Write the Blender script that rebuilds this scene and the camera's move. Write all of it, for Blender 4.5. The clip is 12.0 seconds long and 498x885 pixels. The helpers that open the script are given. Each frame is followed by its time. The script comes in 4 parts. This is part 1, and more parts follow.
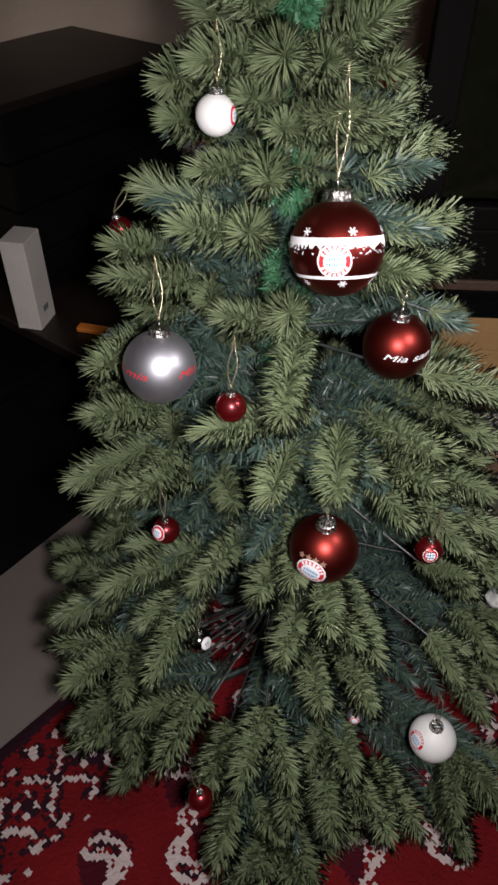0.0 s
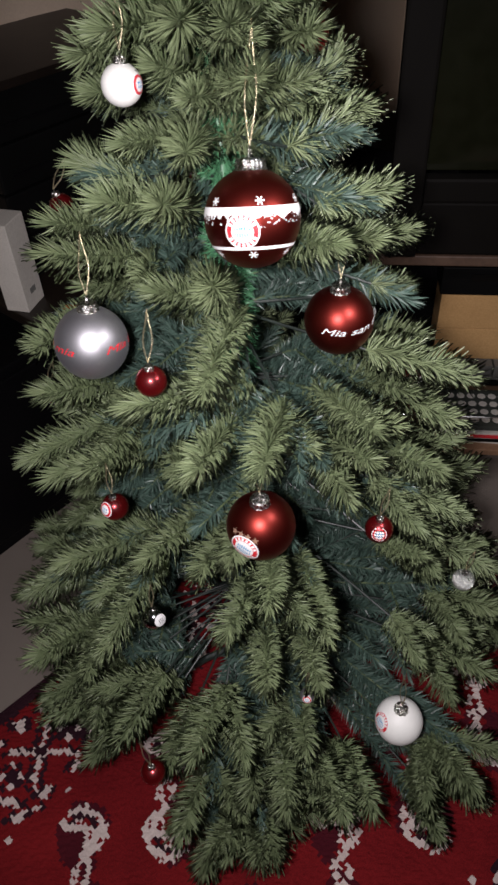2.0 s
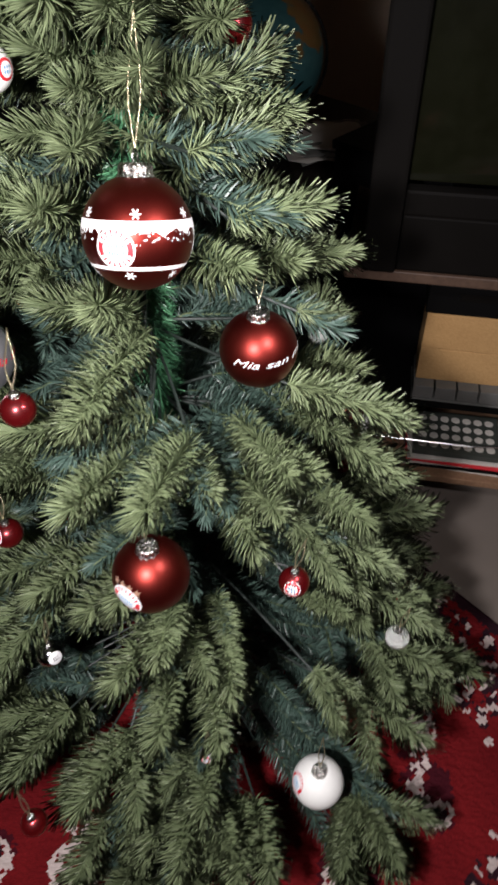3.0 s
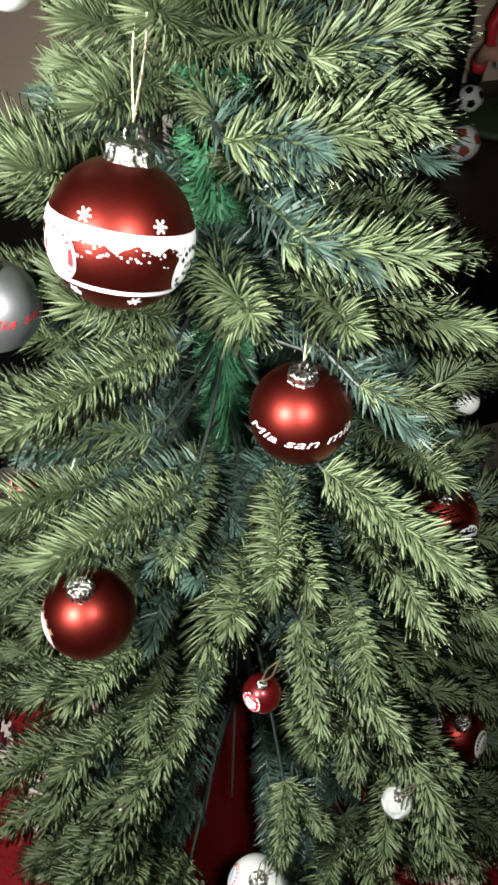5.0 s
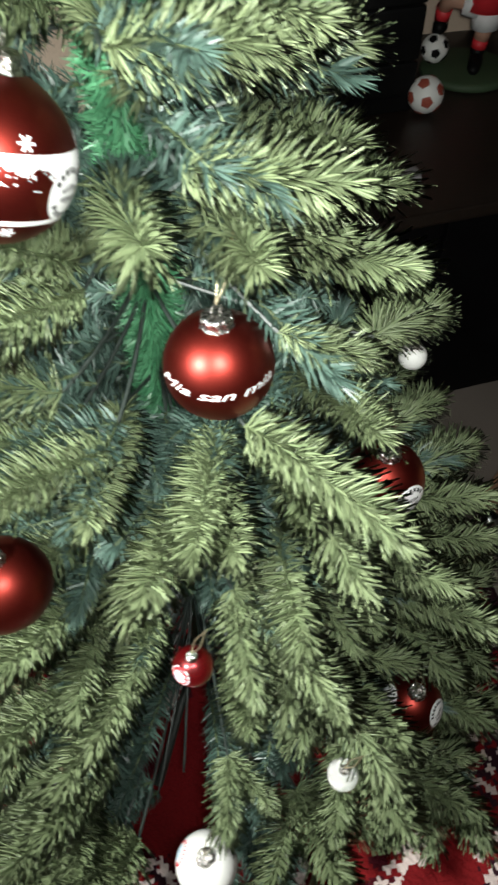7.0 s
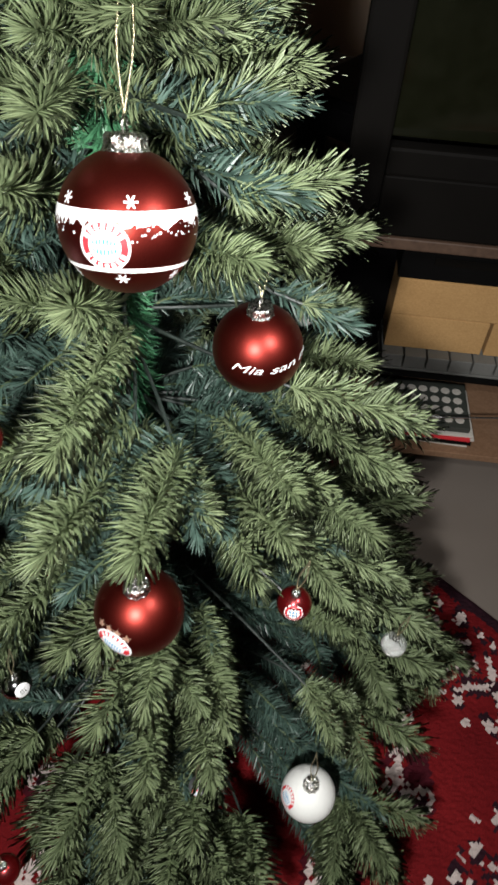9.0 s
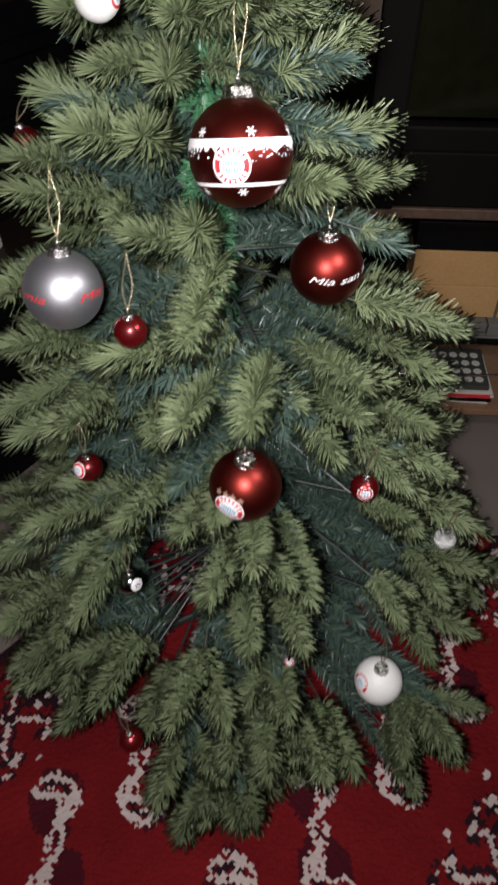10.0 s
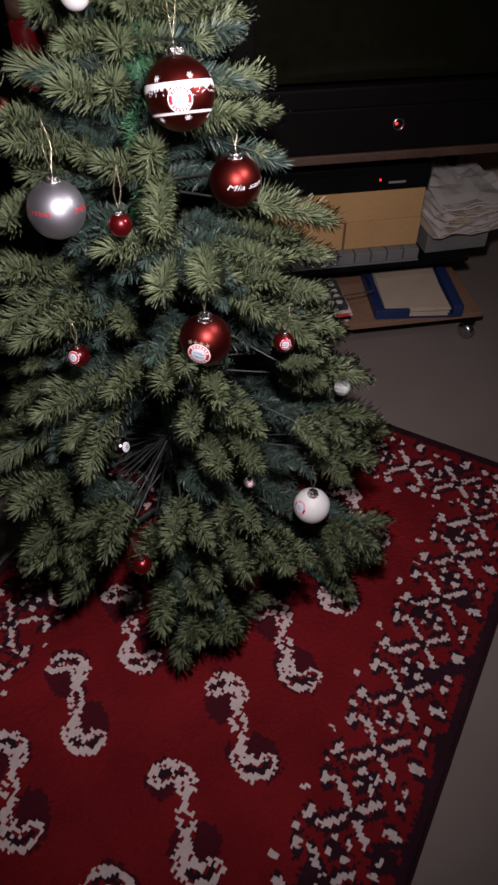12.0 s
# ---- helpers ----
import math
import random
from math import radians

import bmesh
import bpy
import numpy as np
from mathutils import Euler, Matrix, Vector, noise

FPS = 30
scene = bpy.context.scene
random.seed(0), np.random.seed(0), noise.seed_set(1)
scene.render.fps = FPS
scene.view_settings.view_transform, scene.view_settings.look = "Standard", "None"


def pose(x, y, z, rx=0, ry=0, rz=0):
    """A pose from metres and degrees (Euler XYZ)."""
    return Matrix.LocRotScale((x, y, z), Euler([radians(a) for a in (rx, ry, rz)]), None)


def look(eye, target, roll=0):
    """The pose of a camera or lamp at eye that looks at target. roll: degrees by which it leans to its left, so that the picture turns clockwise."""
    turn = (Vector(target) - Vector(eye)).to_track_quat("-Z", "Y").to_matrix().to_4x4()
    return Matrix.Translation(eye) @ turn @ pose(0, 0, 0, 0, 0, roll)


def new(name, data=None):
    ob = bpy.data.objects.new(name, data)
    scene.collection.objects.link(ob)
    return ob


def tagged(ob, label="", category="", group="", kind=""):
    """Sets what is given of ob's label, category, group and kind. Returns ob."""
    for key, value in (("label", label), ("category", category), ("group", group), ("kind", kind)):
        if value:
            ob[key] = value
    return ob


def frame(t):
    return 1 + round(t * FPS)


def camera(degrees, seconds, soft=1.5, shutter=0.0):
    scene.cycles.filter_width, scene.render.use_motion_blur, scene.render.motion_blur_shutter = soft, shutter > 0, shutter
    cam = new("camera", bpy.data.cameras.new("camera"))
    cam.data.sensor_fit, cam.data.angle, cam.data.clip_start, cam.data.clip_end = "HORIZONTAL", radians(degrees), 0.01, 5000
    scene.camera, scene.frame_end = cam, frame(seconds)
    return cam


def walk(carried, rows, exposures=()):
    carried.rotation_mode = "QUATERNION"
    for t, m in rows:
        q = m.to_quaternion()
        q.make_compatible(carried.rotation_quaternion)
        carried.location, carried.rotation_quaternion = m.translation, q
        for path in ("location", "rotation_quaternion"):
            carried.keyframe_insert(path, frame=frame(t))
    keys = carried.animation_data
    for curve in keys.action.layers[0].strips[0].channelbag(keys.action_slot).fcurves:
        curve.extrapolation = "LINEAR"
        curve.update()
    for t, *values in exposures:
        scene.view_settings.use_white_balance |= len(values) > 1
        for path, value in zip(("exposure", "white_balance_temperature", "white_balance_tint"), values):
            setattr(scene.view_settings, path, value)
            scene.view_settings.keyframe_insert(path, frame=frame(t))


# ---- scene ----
cam = camera(38.2, 12.0, soft=2.7, shutter=0.5)
PATH = [
    (0, (0.081, 0.107, 1.371), (0.052, 1.596, 0.037), 0.1),
    (0.5, (0.105, 0.105, 1.365), (0.07, 1.584, 0.019), -0.4),
    (1, (0.134, 0.103, 1.362), (0.07, 1.57, 0.004), -0.8),
    (1.5, (0.166, 0.107, 1.358), (0.066, 1.571, -0.001), -1.9),
    (2, (0.208, 0.109, 1.356), (0.047, 1.567, -0.004), -3.4),
    (2.5, (0.26, 0.131, 1.353), (0.073, 1.594, 0.002), -3.5),
    (3, (0.322, 0.225, 1.329), (0.108, 1.657, -0.051), -0.6),
    (3.5, (0.333, 0.322, 1.326), (-0.02, 1.7, -0.081), 1.4),
    (3.7, (0.337, 0.355, 1.317), (-0.05, 1.69, -0.121), 1.5),
    (5.3, (0.488, 0.529, 1.279), (-0.419, 1.476, -0.232), -1.5),
    (5.5, (0.502, 0.548, 1.265), (-0.419, 1.469, -0.253), -1.5),
    (6, (0.528, 0.595, 1.244), (-0.398, 1.515, -0.272), -0.9),
    (6.5, (0.528, 0.601, 1.229), (-0.335, 1.522, -0.322), -0.7),
    (7, (0.49, 0.547, 1.25), (-0.295, 1.544, -0.297), -0.7),
    (7.5, (0.403, 0.468, 1.275), (-0.189, 1.619, -0.249), 0.7),
    (7.7, (0.365, 0.449, 1.285), (-0.119, 1.665, -0.227), 1.9),
    (9.3, (0.225, 0.288, 1.311), (0.241, 1.654, -0.15), 3.1),
    (9.5, (0.206, 0.249, 1.318), (0.23, 1.637, -0.121), 2.5),
    (10, (0.178, 0.133, 1.323), (0.133, 1.523, -0.114), -0.5),
    (10.5, (0.16, 0.049, 1.343), (0.168, 1.408, -0.124), 1.1),
    (11, (0.104, -0.034, 1.359), (0.314, 1.33, -0.089), 2.5),
    (11.5, (0.03, -0.122, 1.368), (0.364, 1.216, -0.08), 2.5),
    (12, (0.018, -0.227, 1.394), (0.346, 1.142, -0.026), 0.8),
]
# the phone brightens and tints its picture as it nears the tree and draws back
EXPOSURES = [(0.0, -0.05, 6500, 16), (2.5, 0.27, 6500, 16), (3.5, 1.0, 6500, 10), (5.5, 1.25, 6500, 1), (6.2, 1.7, 6500, 1), (7.0, 1.48, 6500, 0), (7.7, 1.12, 6500, 0), (9.5, 0.42, 6500, 9), (10.5, -0.05, 6500, 17), (12.0, -0.05, 6500, 26)]
walk(cam, [(t, look(eye, target, roll)) for t, eye, target, roll in PATH], EXPOSURES)

# ---- light: still lamps for the torch beside the lens, in a dark closed room ----
world = bpy.data.worlds.new("world")
scene.world = world
world.use_nodes = True
world.node_tree.nodes["Background"].inputs[0].default_value = (0.9, 0.8, 0.7, 1)
world.node_tree.nodes["Background"].inputs[1].default_value = 0.004
# still phone torch at the walk's start; added fill lamp at its nearest point
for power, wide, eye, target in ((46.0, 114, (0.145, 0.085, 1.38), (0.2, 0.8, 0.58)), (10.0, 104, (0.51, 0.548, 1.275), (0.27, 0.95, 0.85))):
    torch_stand_in = bpy.data.lights.new("torch_stand_in", "SPOT")
    torch_stand_in.energy, torch_stand_in.color = power, (1.0, 0.96, 0.97)
    torch_stand_in.spot_size, torch_stand_in.spot_blend, torch_stand_in.shadow_soft_size = radians(wide), 0.95, 0.03
    new("torch_stand_in", torch_stand_in).matrix_world = look(eye, target)

# ---- materials ----


def shade(name, dark, light, rough=0.6, metal=0.0, fine=400.0, coarse=12.0, bump=0.0, spread=0.08, coat=0.0, island=0.0, spec=0.5):
    """A surface whose colour wanders between two tones at two scales, with a little relief and uneven gloss."""
    m = bpy.data.materials.new(name)
    m.use_nodes = True
    n, ln = m.node_tree.nodes, m.node_tree.links
    b = n["Principled BSDF"]
    tc = n.new("ShaderNodeTexCoord")
    na, nb = n.new("ShaderNodeTexNoise"), n.new("ShaderNodeTexNoise")
    na.inputs["Scale"].default_value, nb.inputs["Scale"].default_value = fine, coarse
    na.inputs["Detail"].default_value, nb.inputs["Detail"].default_value = 2, 4
    ln.new(tc.outputs["Object"], na.inputs["Vector"])
    ln.new(tc.outputs["Object"], nb.inputs["Vector"])
    add = n.new("ShaderNodeMath")
    add.operation = "ADD"
    ln.new(na.outputs[0], add.inputs[0])
    ln.new(nb.outputs[0], add.inputs[1])
    span = n.new("ShaderNodeMapRange")
    span.inputs[1].default_value, span.inputs[2].default_value = 0.7, 1.3
    ln.new(add.outputs[0], span.inputs[0])
    fac = span.outputs[0]
    if island:
        geo = n.new("ShaderNodeNewGeometry")
        mixer = n.new("ShaderNodeMix")
        mixer.inputs[0].default_value = island
        ln.new(fac, mixer.inputs[2])
        ln.new(geo.outputs["Random Per Island"], mixer.inputs[3])
        fac = mixer.outputs[0]
    mix = n.new("ShaderNodeMix")
    mix.data_type = "RGBA"
    mix.inputs[6].default_value, mix.inputs[7].default_value = (*dark, 1), (*light, 1)
    ln.new(fac, mix.inputs[0])
    ln.new(mix.outputs[2], b.inputs["Base Color"])
    rr = n.new("ShaderNodeMapRange")
    rr.inputs[3].default_value, rr.inputs[4].default_value = max(0.02, rough - spread), min(1, rough + spread)
    ln.new(nb.outputs[0], rr.inputs[0])
    ln.new(rr.outputs[0], b.inputs["Roughness"])
    b.inputs["Metallic"].default_value = metal
    b.inputs["Coat Weight"].default_value, b.inputs["Coat Roughness"].default_value = coat, 0.38
    b.inputs["Specular IOR Level"].default_value = spec
    if bump:
        bp = n.new("ShaderNodeBump")
        bp.inputs["Strength"].default_value, bp.inputs["Distance"].default_value = 0.6, bump
        ln.new(na.outputs[0], bp.inputs["Height"])
        ln.new(bp.outputs[0], b.inputs["Normal"])
    return m


def glowing(name, color, strength):
    m = bpy.data.materials.new(name)
    m.use_nodes = True
    b = m.node_tree.nodes["Principled BSDF"]
    b.inputs["Base Color"].default_value = (*color, 1)
    b.inputs["Emission Color"].default_value, b.inputs["Emission Strength"].default_value = (*color, 1), strength
    return m


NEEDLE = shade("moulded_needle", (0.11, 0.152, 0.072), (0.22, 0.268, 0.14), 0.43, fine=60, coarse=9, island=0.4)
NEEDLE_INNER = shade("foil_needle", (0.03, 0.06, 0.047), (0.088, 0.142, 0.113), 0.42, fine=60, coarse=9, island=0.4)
NEEDLE_TRUNK = shade("trunk_foil", (0.04, 0.15, 0.07), (0.11, 0.3, 0.15), 0.36, fine=60, coarse=9, island=0.6)
WIRE = shade("branch_wire", (0.01, 0.016, 0.013), (0.03, 0.04, 0.034), 0.45, fine=300, bump=0.0005)
TWIG = shade("twig", (0.05, 0.075, 0.03), (0.11, 0.14, 0.06), 0.6)
RED_SATIN = shade("red_satin_glass", (0.16, 0.012, 0.008), (0.21, 0.019, 0.011), 0.42, 1.0, fine=900, coarse=20, spread=0.02, coat=0.3)
RED_GLOSS = shade("red_gloss_glass", (0.27, 0.006, 0.009), (0.34, 0.012, 0.015), 0.2, 0.85, fine=900, coarse=20, spread=0.03, coat=0.4)
SILVER_SATIN = shade("silver_satin_glass", (0.47, 0.47, 0.5), (0.54, 0.54, 0.57), 0.46, 0.95, fine=900, coarse=20, spread=0.03)
PEARL = shade("white_matt_glass", (0.74, 0.75, 0.71), (0.83, 0.83, 0.79), 0.5, fine=700, coarse=25, bump=0.0004)
CAP_METAL = shade("cap_metal", (0.22, 0.21, 0.195), (0.68, 0.66, 0.61), 0.27, 1.0, fine=420, coarse=300, bump=0.004)
GOLD = shade("gold_thread", (0.42, 0.36, 0.22), (0.72, 0.65, 0.45), 0.3, 0.9, fine=2500, bump=0.0006)
WHITE_INK = shade("white_print", (0.74, 0.74, 0.73), (0.84, 0.84, 0.83), 0.55)
RED_INK = shade("red_print", (0.55, 0.02, 0.03), (0.66, 0.03, 0.04), 0.5)
BLUE_INK = shade("blue_print", (0.03, 0.25, 0.5), (0.05, 0.33, 0.6), 0.5)
COPPER_INK = shade("copper_print", (0.55, 0.3, 0.2), (0.7, 0.42, 0.3), 0.35, 0.6)
RUG_RED = shade("rug_red_pile", (0.1, 0.005, 0.007), (0.215, 0.012, 0.014), 0.95, fine=500, coarse=6, bump=0.002, spec=0.1)
RUG_DARK = shade("rug_dark_pile", (0.016, 0.006, 0.01), (0.036, 0.012, 0.018), 0.95, fine=500, coarse=6, bump=0.002, spec=0.1)
RUG_PLUM = shade("rug_plum_pile", (0.04, 0.005, 0.01), (0.075, 0.008, 0.013), 0.95, fine=500, coarse=6, bump=0.002, spec=0.1)
RUG_PALE = shade("rug_pale_pile", (0.46, 0.375, 0.345), (0.68, 0.58, 0.54), 0.95, fine=500, coarse=10, bump=0.002, spec=0.1)
FLOOR = shade("floor_carpet", (0.175, 0.148, 0.126), (0.23, 0.196, 0.168), 0.9, fine=700, coarse=3, bump=0.0015, spec=0.15)
WALL = shade("wall_paint", (0.58, 0.46, 0.35), (0.66, 0.53, 0.41), 0.85, fine=220, coarse=2, bump=0.0008)
CEILING = shade("ceiling_paint", (0.66, 0.63, 0.58), (0.72, 0.69, 0.64), 0.9, fine=220, coarse=2)
BLACK_WOOD = shade("black_lacquer", (0.002, 0.002, 0.0025), (0.005, 0.0045, 0.005), 0.5, fine=160, coarse=5, bump=0.0003, spec=0.1)
BROWN_WOOD = shade("dark_brown_wood", (0.007, 0.0045, 0.003), (0.015, 0.009, 0.006), 0.45, fine=120, coarse=4, bump=0.0003)
CART_WOOD = shade("cart_board", (0.2, 0.11, 0.06), (0.29, 0.17, 0.1), 0.55, fine=140, coarse=7, bump=0.0003)
EDGE_WOOD = shade("shelf_edge", (0.05, 0.028, 0.018), (0.085, 0.05, 0.032), 0.55, fine=140, coarse=7, bump=0.0003)
CARD = shade("cardboard", (0.42, 0.24, 0.09), (0.53, 0.32, 0.13), 0.85, fine=260, coarse=5, bump=0.0004)
TV_PLASTIC = shade("tv_grey_plastic", (0.0035, 0.003, 0.0026), (0.006, 0.0053, 0.0045), 0.6, fine=900, coarse=5, bump=0.0003, spec=0.06)
TV_GLASS = shade("tv_screen_glass", (0.006, 0.0065, 0.003), (0.009, 0.0095, 0.005), 0.14, fine=40, coarse=3, spread=0.02)
BLACK_PLASTIC = shade("black_plastic", (0.0025, 0.0025, 0.0025), (0.005, 0.005, 0.005), 0.5, fine=700, coarse=6, spec=0.12)
STEEL = shade("steel", (0.5, 0.5, 0.5), (0.65, 0.65, 0.64), 0.28, 1.0)
PAPER = shade("paper", (0.5, 0.47, 0.42), (0.62, 0.59, 0.53), 0.8, fine=300, coarse=14)
PAPER_TAN = shade("tan_paper", (0.42, 0.34, 0.24), (0.52, 0.43, 0.31), 0.8, fine=300, coarse=14)
BLUE_CARD = shade("blue_folder", (0.012, 0.025, 0.085), (0.02, 0.04, 0.13), 0.45)
GREEN_CARD = shade("grey_green_cover", (0.035, 0.042, 0.036), (0.055, 0.062, 0.052), 0.5)
GREY_CARD = shade("grey_box_card", (0.13, 0.13, 0.12), (0.19, 0.19, 0.175), 0.7)
ORANGE = shade("orange_plastic", (0.5, 0.15, 0.02), (0.62, 0.2, 0.03), 0.5)
GREY_PLASTIC = shade("grey_plastic", (0.2, 0.2, 0.2), (0.27, 0.27, 0.27), 0.45)
MAP_PRINT = shade("globe_map", (0.03, 0.11, 0.12), (0.06, 0.17, 0.17), 0.45, fine=60, coarse=8)


def print_land(m):
    """Orange-brown continents over the sea colour, as blots with ragged coasts."""
    n, ln = m.node_tree.nodes, m.node_tree.links
    b = n["Principled BSDF"]
    sea = b.inputs["Base Color"].links[0].from_socket
    tc, big, ramp, mix, tone, land = (n.new("ShaderNode" + k) for k in ("TexCoord", "TexNoise", "MapRange", "Mix", "TexNoise", "Mix"))
    big.inputs["Scale"].default_value, big.inputs["Detail"].default_value = 7.0, 5
    tone.inputs["Scale"].default_value = 22.0
    ramp.inputs[1].default_value, ramp.inputs[2].default_value = 0.53, 0.545
    mix.data_type = land.data_type = "RGBA"
    land.inputs[6].default_value, land.inputs[7].default_value = (0.3, 0.1, 0.03, 1), (0.17, 0.17, 0.06, 1)
    ln.new(tc.outputs["Object"], big.inputs["Vector"])
    ln.new(tc.outputs["Object"], tone.inputs["Vector"])
    ln.new(big.outputs[0], ramp.inputs[0])
    ln.new(tone.outputs[0], land.inputs[0])
    ln.new(ramp.outputs[0], mix.inputs[0])
    ln.new(sea, mix.inputs[6])
    ln.new(land.outputs[2], mix.inputs[7])
    ln.new(mix.outputs[2], b.inputs["Base Color"])


print_land(MAP_PRINT)
SKIN = shade("figure_tan", (0.4, 0.22, 0.15), (0.5, 0.28, 0.2), 0.5)
PITCH = shade("figure_base_green", (0.025, 0.05, 0.02), (0.04, 0.07, 0.03), 0.7)
LED = glowing("red_led", (1.0, 0.03, 0.02), 3.0)


def clear_glass(name):
    m = bpy.data.materials.new(name)
    m.use_nodes = True
    b = m.node_tree.nodes["Principled BSDF"]
    b.inputs["Base Color"].default_value = (0.93, 0.96, 0.94, 1)
    b.inputs["Roughness"].default_value, b.inputs["IOR"].default_value = 0.06, 1.2
    b.inputs["Transmission Weight"].default_value = 0.9
    b.inputs["Coat Weight"].default_value = 0.8
    return m


CLEAR = clear_glass("clear_glass")

# ---- mesh helpers ----


def link(name, me, parent=None, m=None, label=""):
    ob = new(name, me)
    if parent:
        ob.parent = parent
    if m is not None:
        ob.matrix_local = m
    if label:
        ob["label"] = label
    return ob


def data(bm, *materials, smooth=False):
    me = bpy.data.meshes.new("mesh")
    bm.to_mesh(me)
    bm.free()
    for mt in materials:
        me.materials.append(mt)
    if smooth:
        me.polygons.foreach_set("use_smooth", [True] * len(me.polygons))
    return me


def part(name, bm, material, parent=None, label="", m=None, smooth=False):
    return link(name, data(bm, material, smooth=smooth), parent, m, label)


def thing(name, label, category, m=None, group="", kind=""):
    ob = new(name)
    ob.empty_display_size = 0.05
    if m is not None:
        ob.matrix_world = m
    return tagged(ob, label, category, group, kind)


def box(sx, sy, sz, at=(0, 0, 0), bevel=0.003, bm=None, turn=0.0):
    """A block with rounded edges; at: the middle of its underside."""
    b = bmesh.new()
    bmesh.ops.create_cube(b, size=1, matrix=Matrix.Diagonal((sx, sy, sz, 1)))
    if bevel:
        bmesh.ops.bevel(b, geom=b.edges[:], offset=bevel, segments=2, affect="EDGES", profile=0.6)
    bmesh.ops.transform(b, matrix=pose(at[0], at[1], at[2] + sz / 2, 0, 0, turn), verts=b.verts[:])
    if bm is None:
        return b
    tmp = bpy.data.meshes.new("t")
    b.to_mesh(tmp)
    b.free()
    bm.from_mesh(tmp)
    bpy.data.meshes.remove(tmp)
    return bm


def lathe(profile, seg=32, bm=None):
    """A surface of revolution about z from (radius, height) pairs."""
    bm = bm or bmesh.new()
    rings = []
    for r, z in profile:
        if r < 1e-6:
            rings.append([bm.verts.new((0, 0, z))])
        else:
            rings.append([bm.verts.new((r * math.cos(2 * math.pi * i / seg), r * math.sin(2 * math.pi * i / seg), z)) for i in range(seg)])
    for a, b in zip(rings, rings[1:]):
        for i in range(seg):
            j = (i + 1) % seg
            if len(a) == 1 and len(b) > 1:
                bm.faces.new((a[0], b[j], b[i]))
            elif len(b) == 1 and len(a) > 1:
                bm.faces.new((a[i], a[j], b[0]))
            elif len(a) > 1:
                bm.faces.new((a[i], a[j], b[j], b[i]))
    return bm


def tube(points, radius, seg=6, bm=None, closed=False):
    """A round rod along a line of points; radius may be one number or one for each point."""
    bm = bm or bmesh.new()
    pts = [Vector(p) for p in points]
    rad = [radius] * len(pts) if isinstance(radius, (int, float)) else radius
    rings, side = [], None
    for i, p in enumerate(pts):
        a = pts[i - 1] if i or closed else p
        b = pts[(i + 1) % len(pts)] if i < len(pts) - 1 or closed else p
        d = (b - a).normalized()
        if side is None:
            side = d.orthogonal().normalized()
        side = (side - d * side.dot(d)).normalized()
        up = d.cross(side)
        rings.append([bm.verts.new(p + rad[i] * (side * math.cos(2 * math.pi * k / seg) + up * math.sin(2 * math.pi * k / seg))) for k in range(seg)])
    pairs = list(zip(rings, rings[1:])) + ([(rings[-1], rings[0])] if closed else [])
    for a, b in pairs:
        for k in range(seg):
            bm.faces.new((a[k], a[(k + 1) % seg], b[(k + 1) % seg], b[k]))
    if not closed:
        bm.faces.new(rings[0][::-1])
        bm.faces.new(rings[-1])
    return bm


def lerp(table, z):
    xs = [a for a, _ in table]
    return float(np.interp(z, xs, [b for _, b in table]))


# ---- the room ----
RUG_U, RUG_V = Vector((0.66, 0.751, 0)), Vector((0.751, -0.66, 0))
RUG_TURN = math.degrees(math.atan2(0.751, 0.66))


def rug_place(u, v, z=0.0, turn=0.0):
    """A pose in the room's own axes: u along the rug, v across it."""
    p = RUG_U * u + RUG_V * v
    return pose(p.x, p.y, z, 0, 0, RUG_TURN + turn)


def setting(name, bm, material, m=None, label="", category=""):
    return tagged(link(name, data(bm, material), None, m), label, category, "", "structure")


setting("floor", box(6.4, 5.4, 0.1, bevel=0), FLOOR, rug_place(-0.4, 0.75, -0.1), "grey-brown short carpet floor", "floor")
setting("wall_north", box(0.12, 5.4, 2.5, bevel=0), WALL, rug_place(2.72, 0.75, 0), "beige painted wall", "wall")
setting("wall_south", box(0.12, 5.4, 2.5, bevel=0), WALL, rug_place(-3.5, 0.75, 0), "beige painted wall", "wall")
setting("wall_west", box(6.1, 0.12, 2.5, bevel=0), WALL, rug_place(-0.39, 1.66 - 3.35, 0), "beige painted wall behind the black furniture", "wall")
setting("wall_east", box(6.1, 0.12, 2.5, bevel=0), WALL, rug_place(-0.39, 3.2, 0), "beige painted wall", "wall")
setting("ceiling", box(6.4, 5.4, 0.1, bevel=0), CEILING, rug_place(-0.4, 0.75, 2.5), "plain pale ceiling", "ceiling")

# ---- the rug: woven of small knots in four colours ----
RUG = (-0.8, 1.31, -0.79, 0.258)


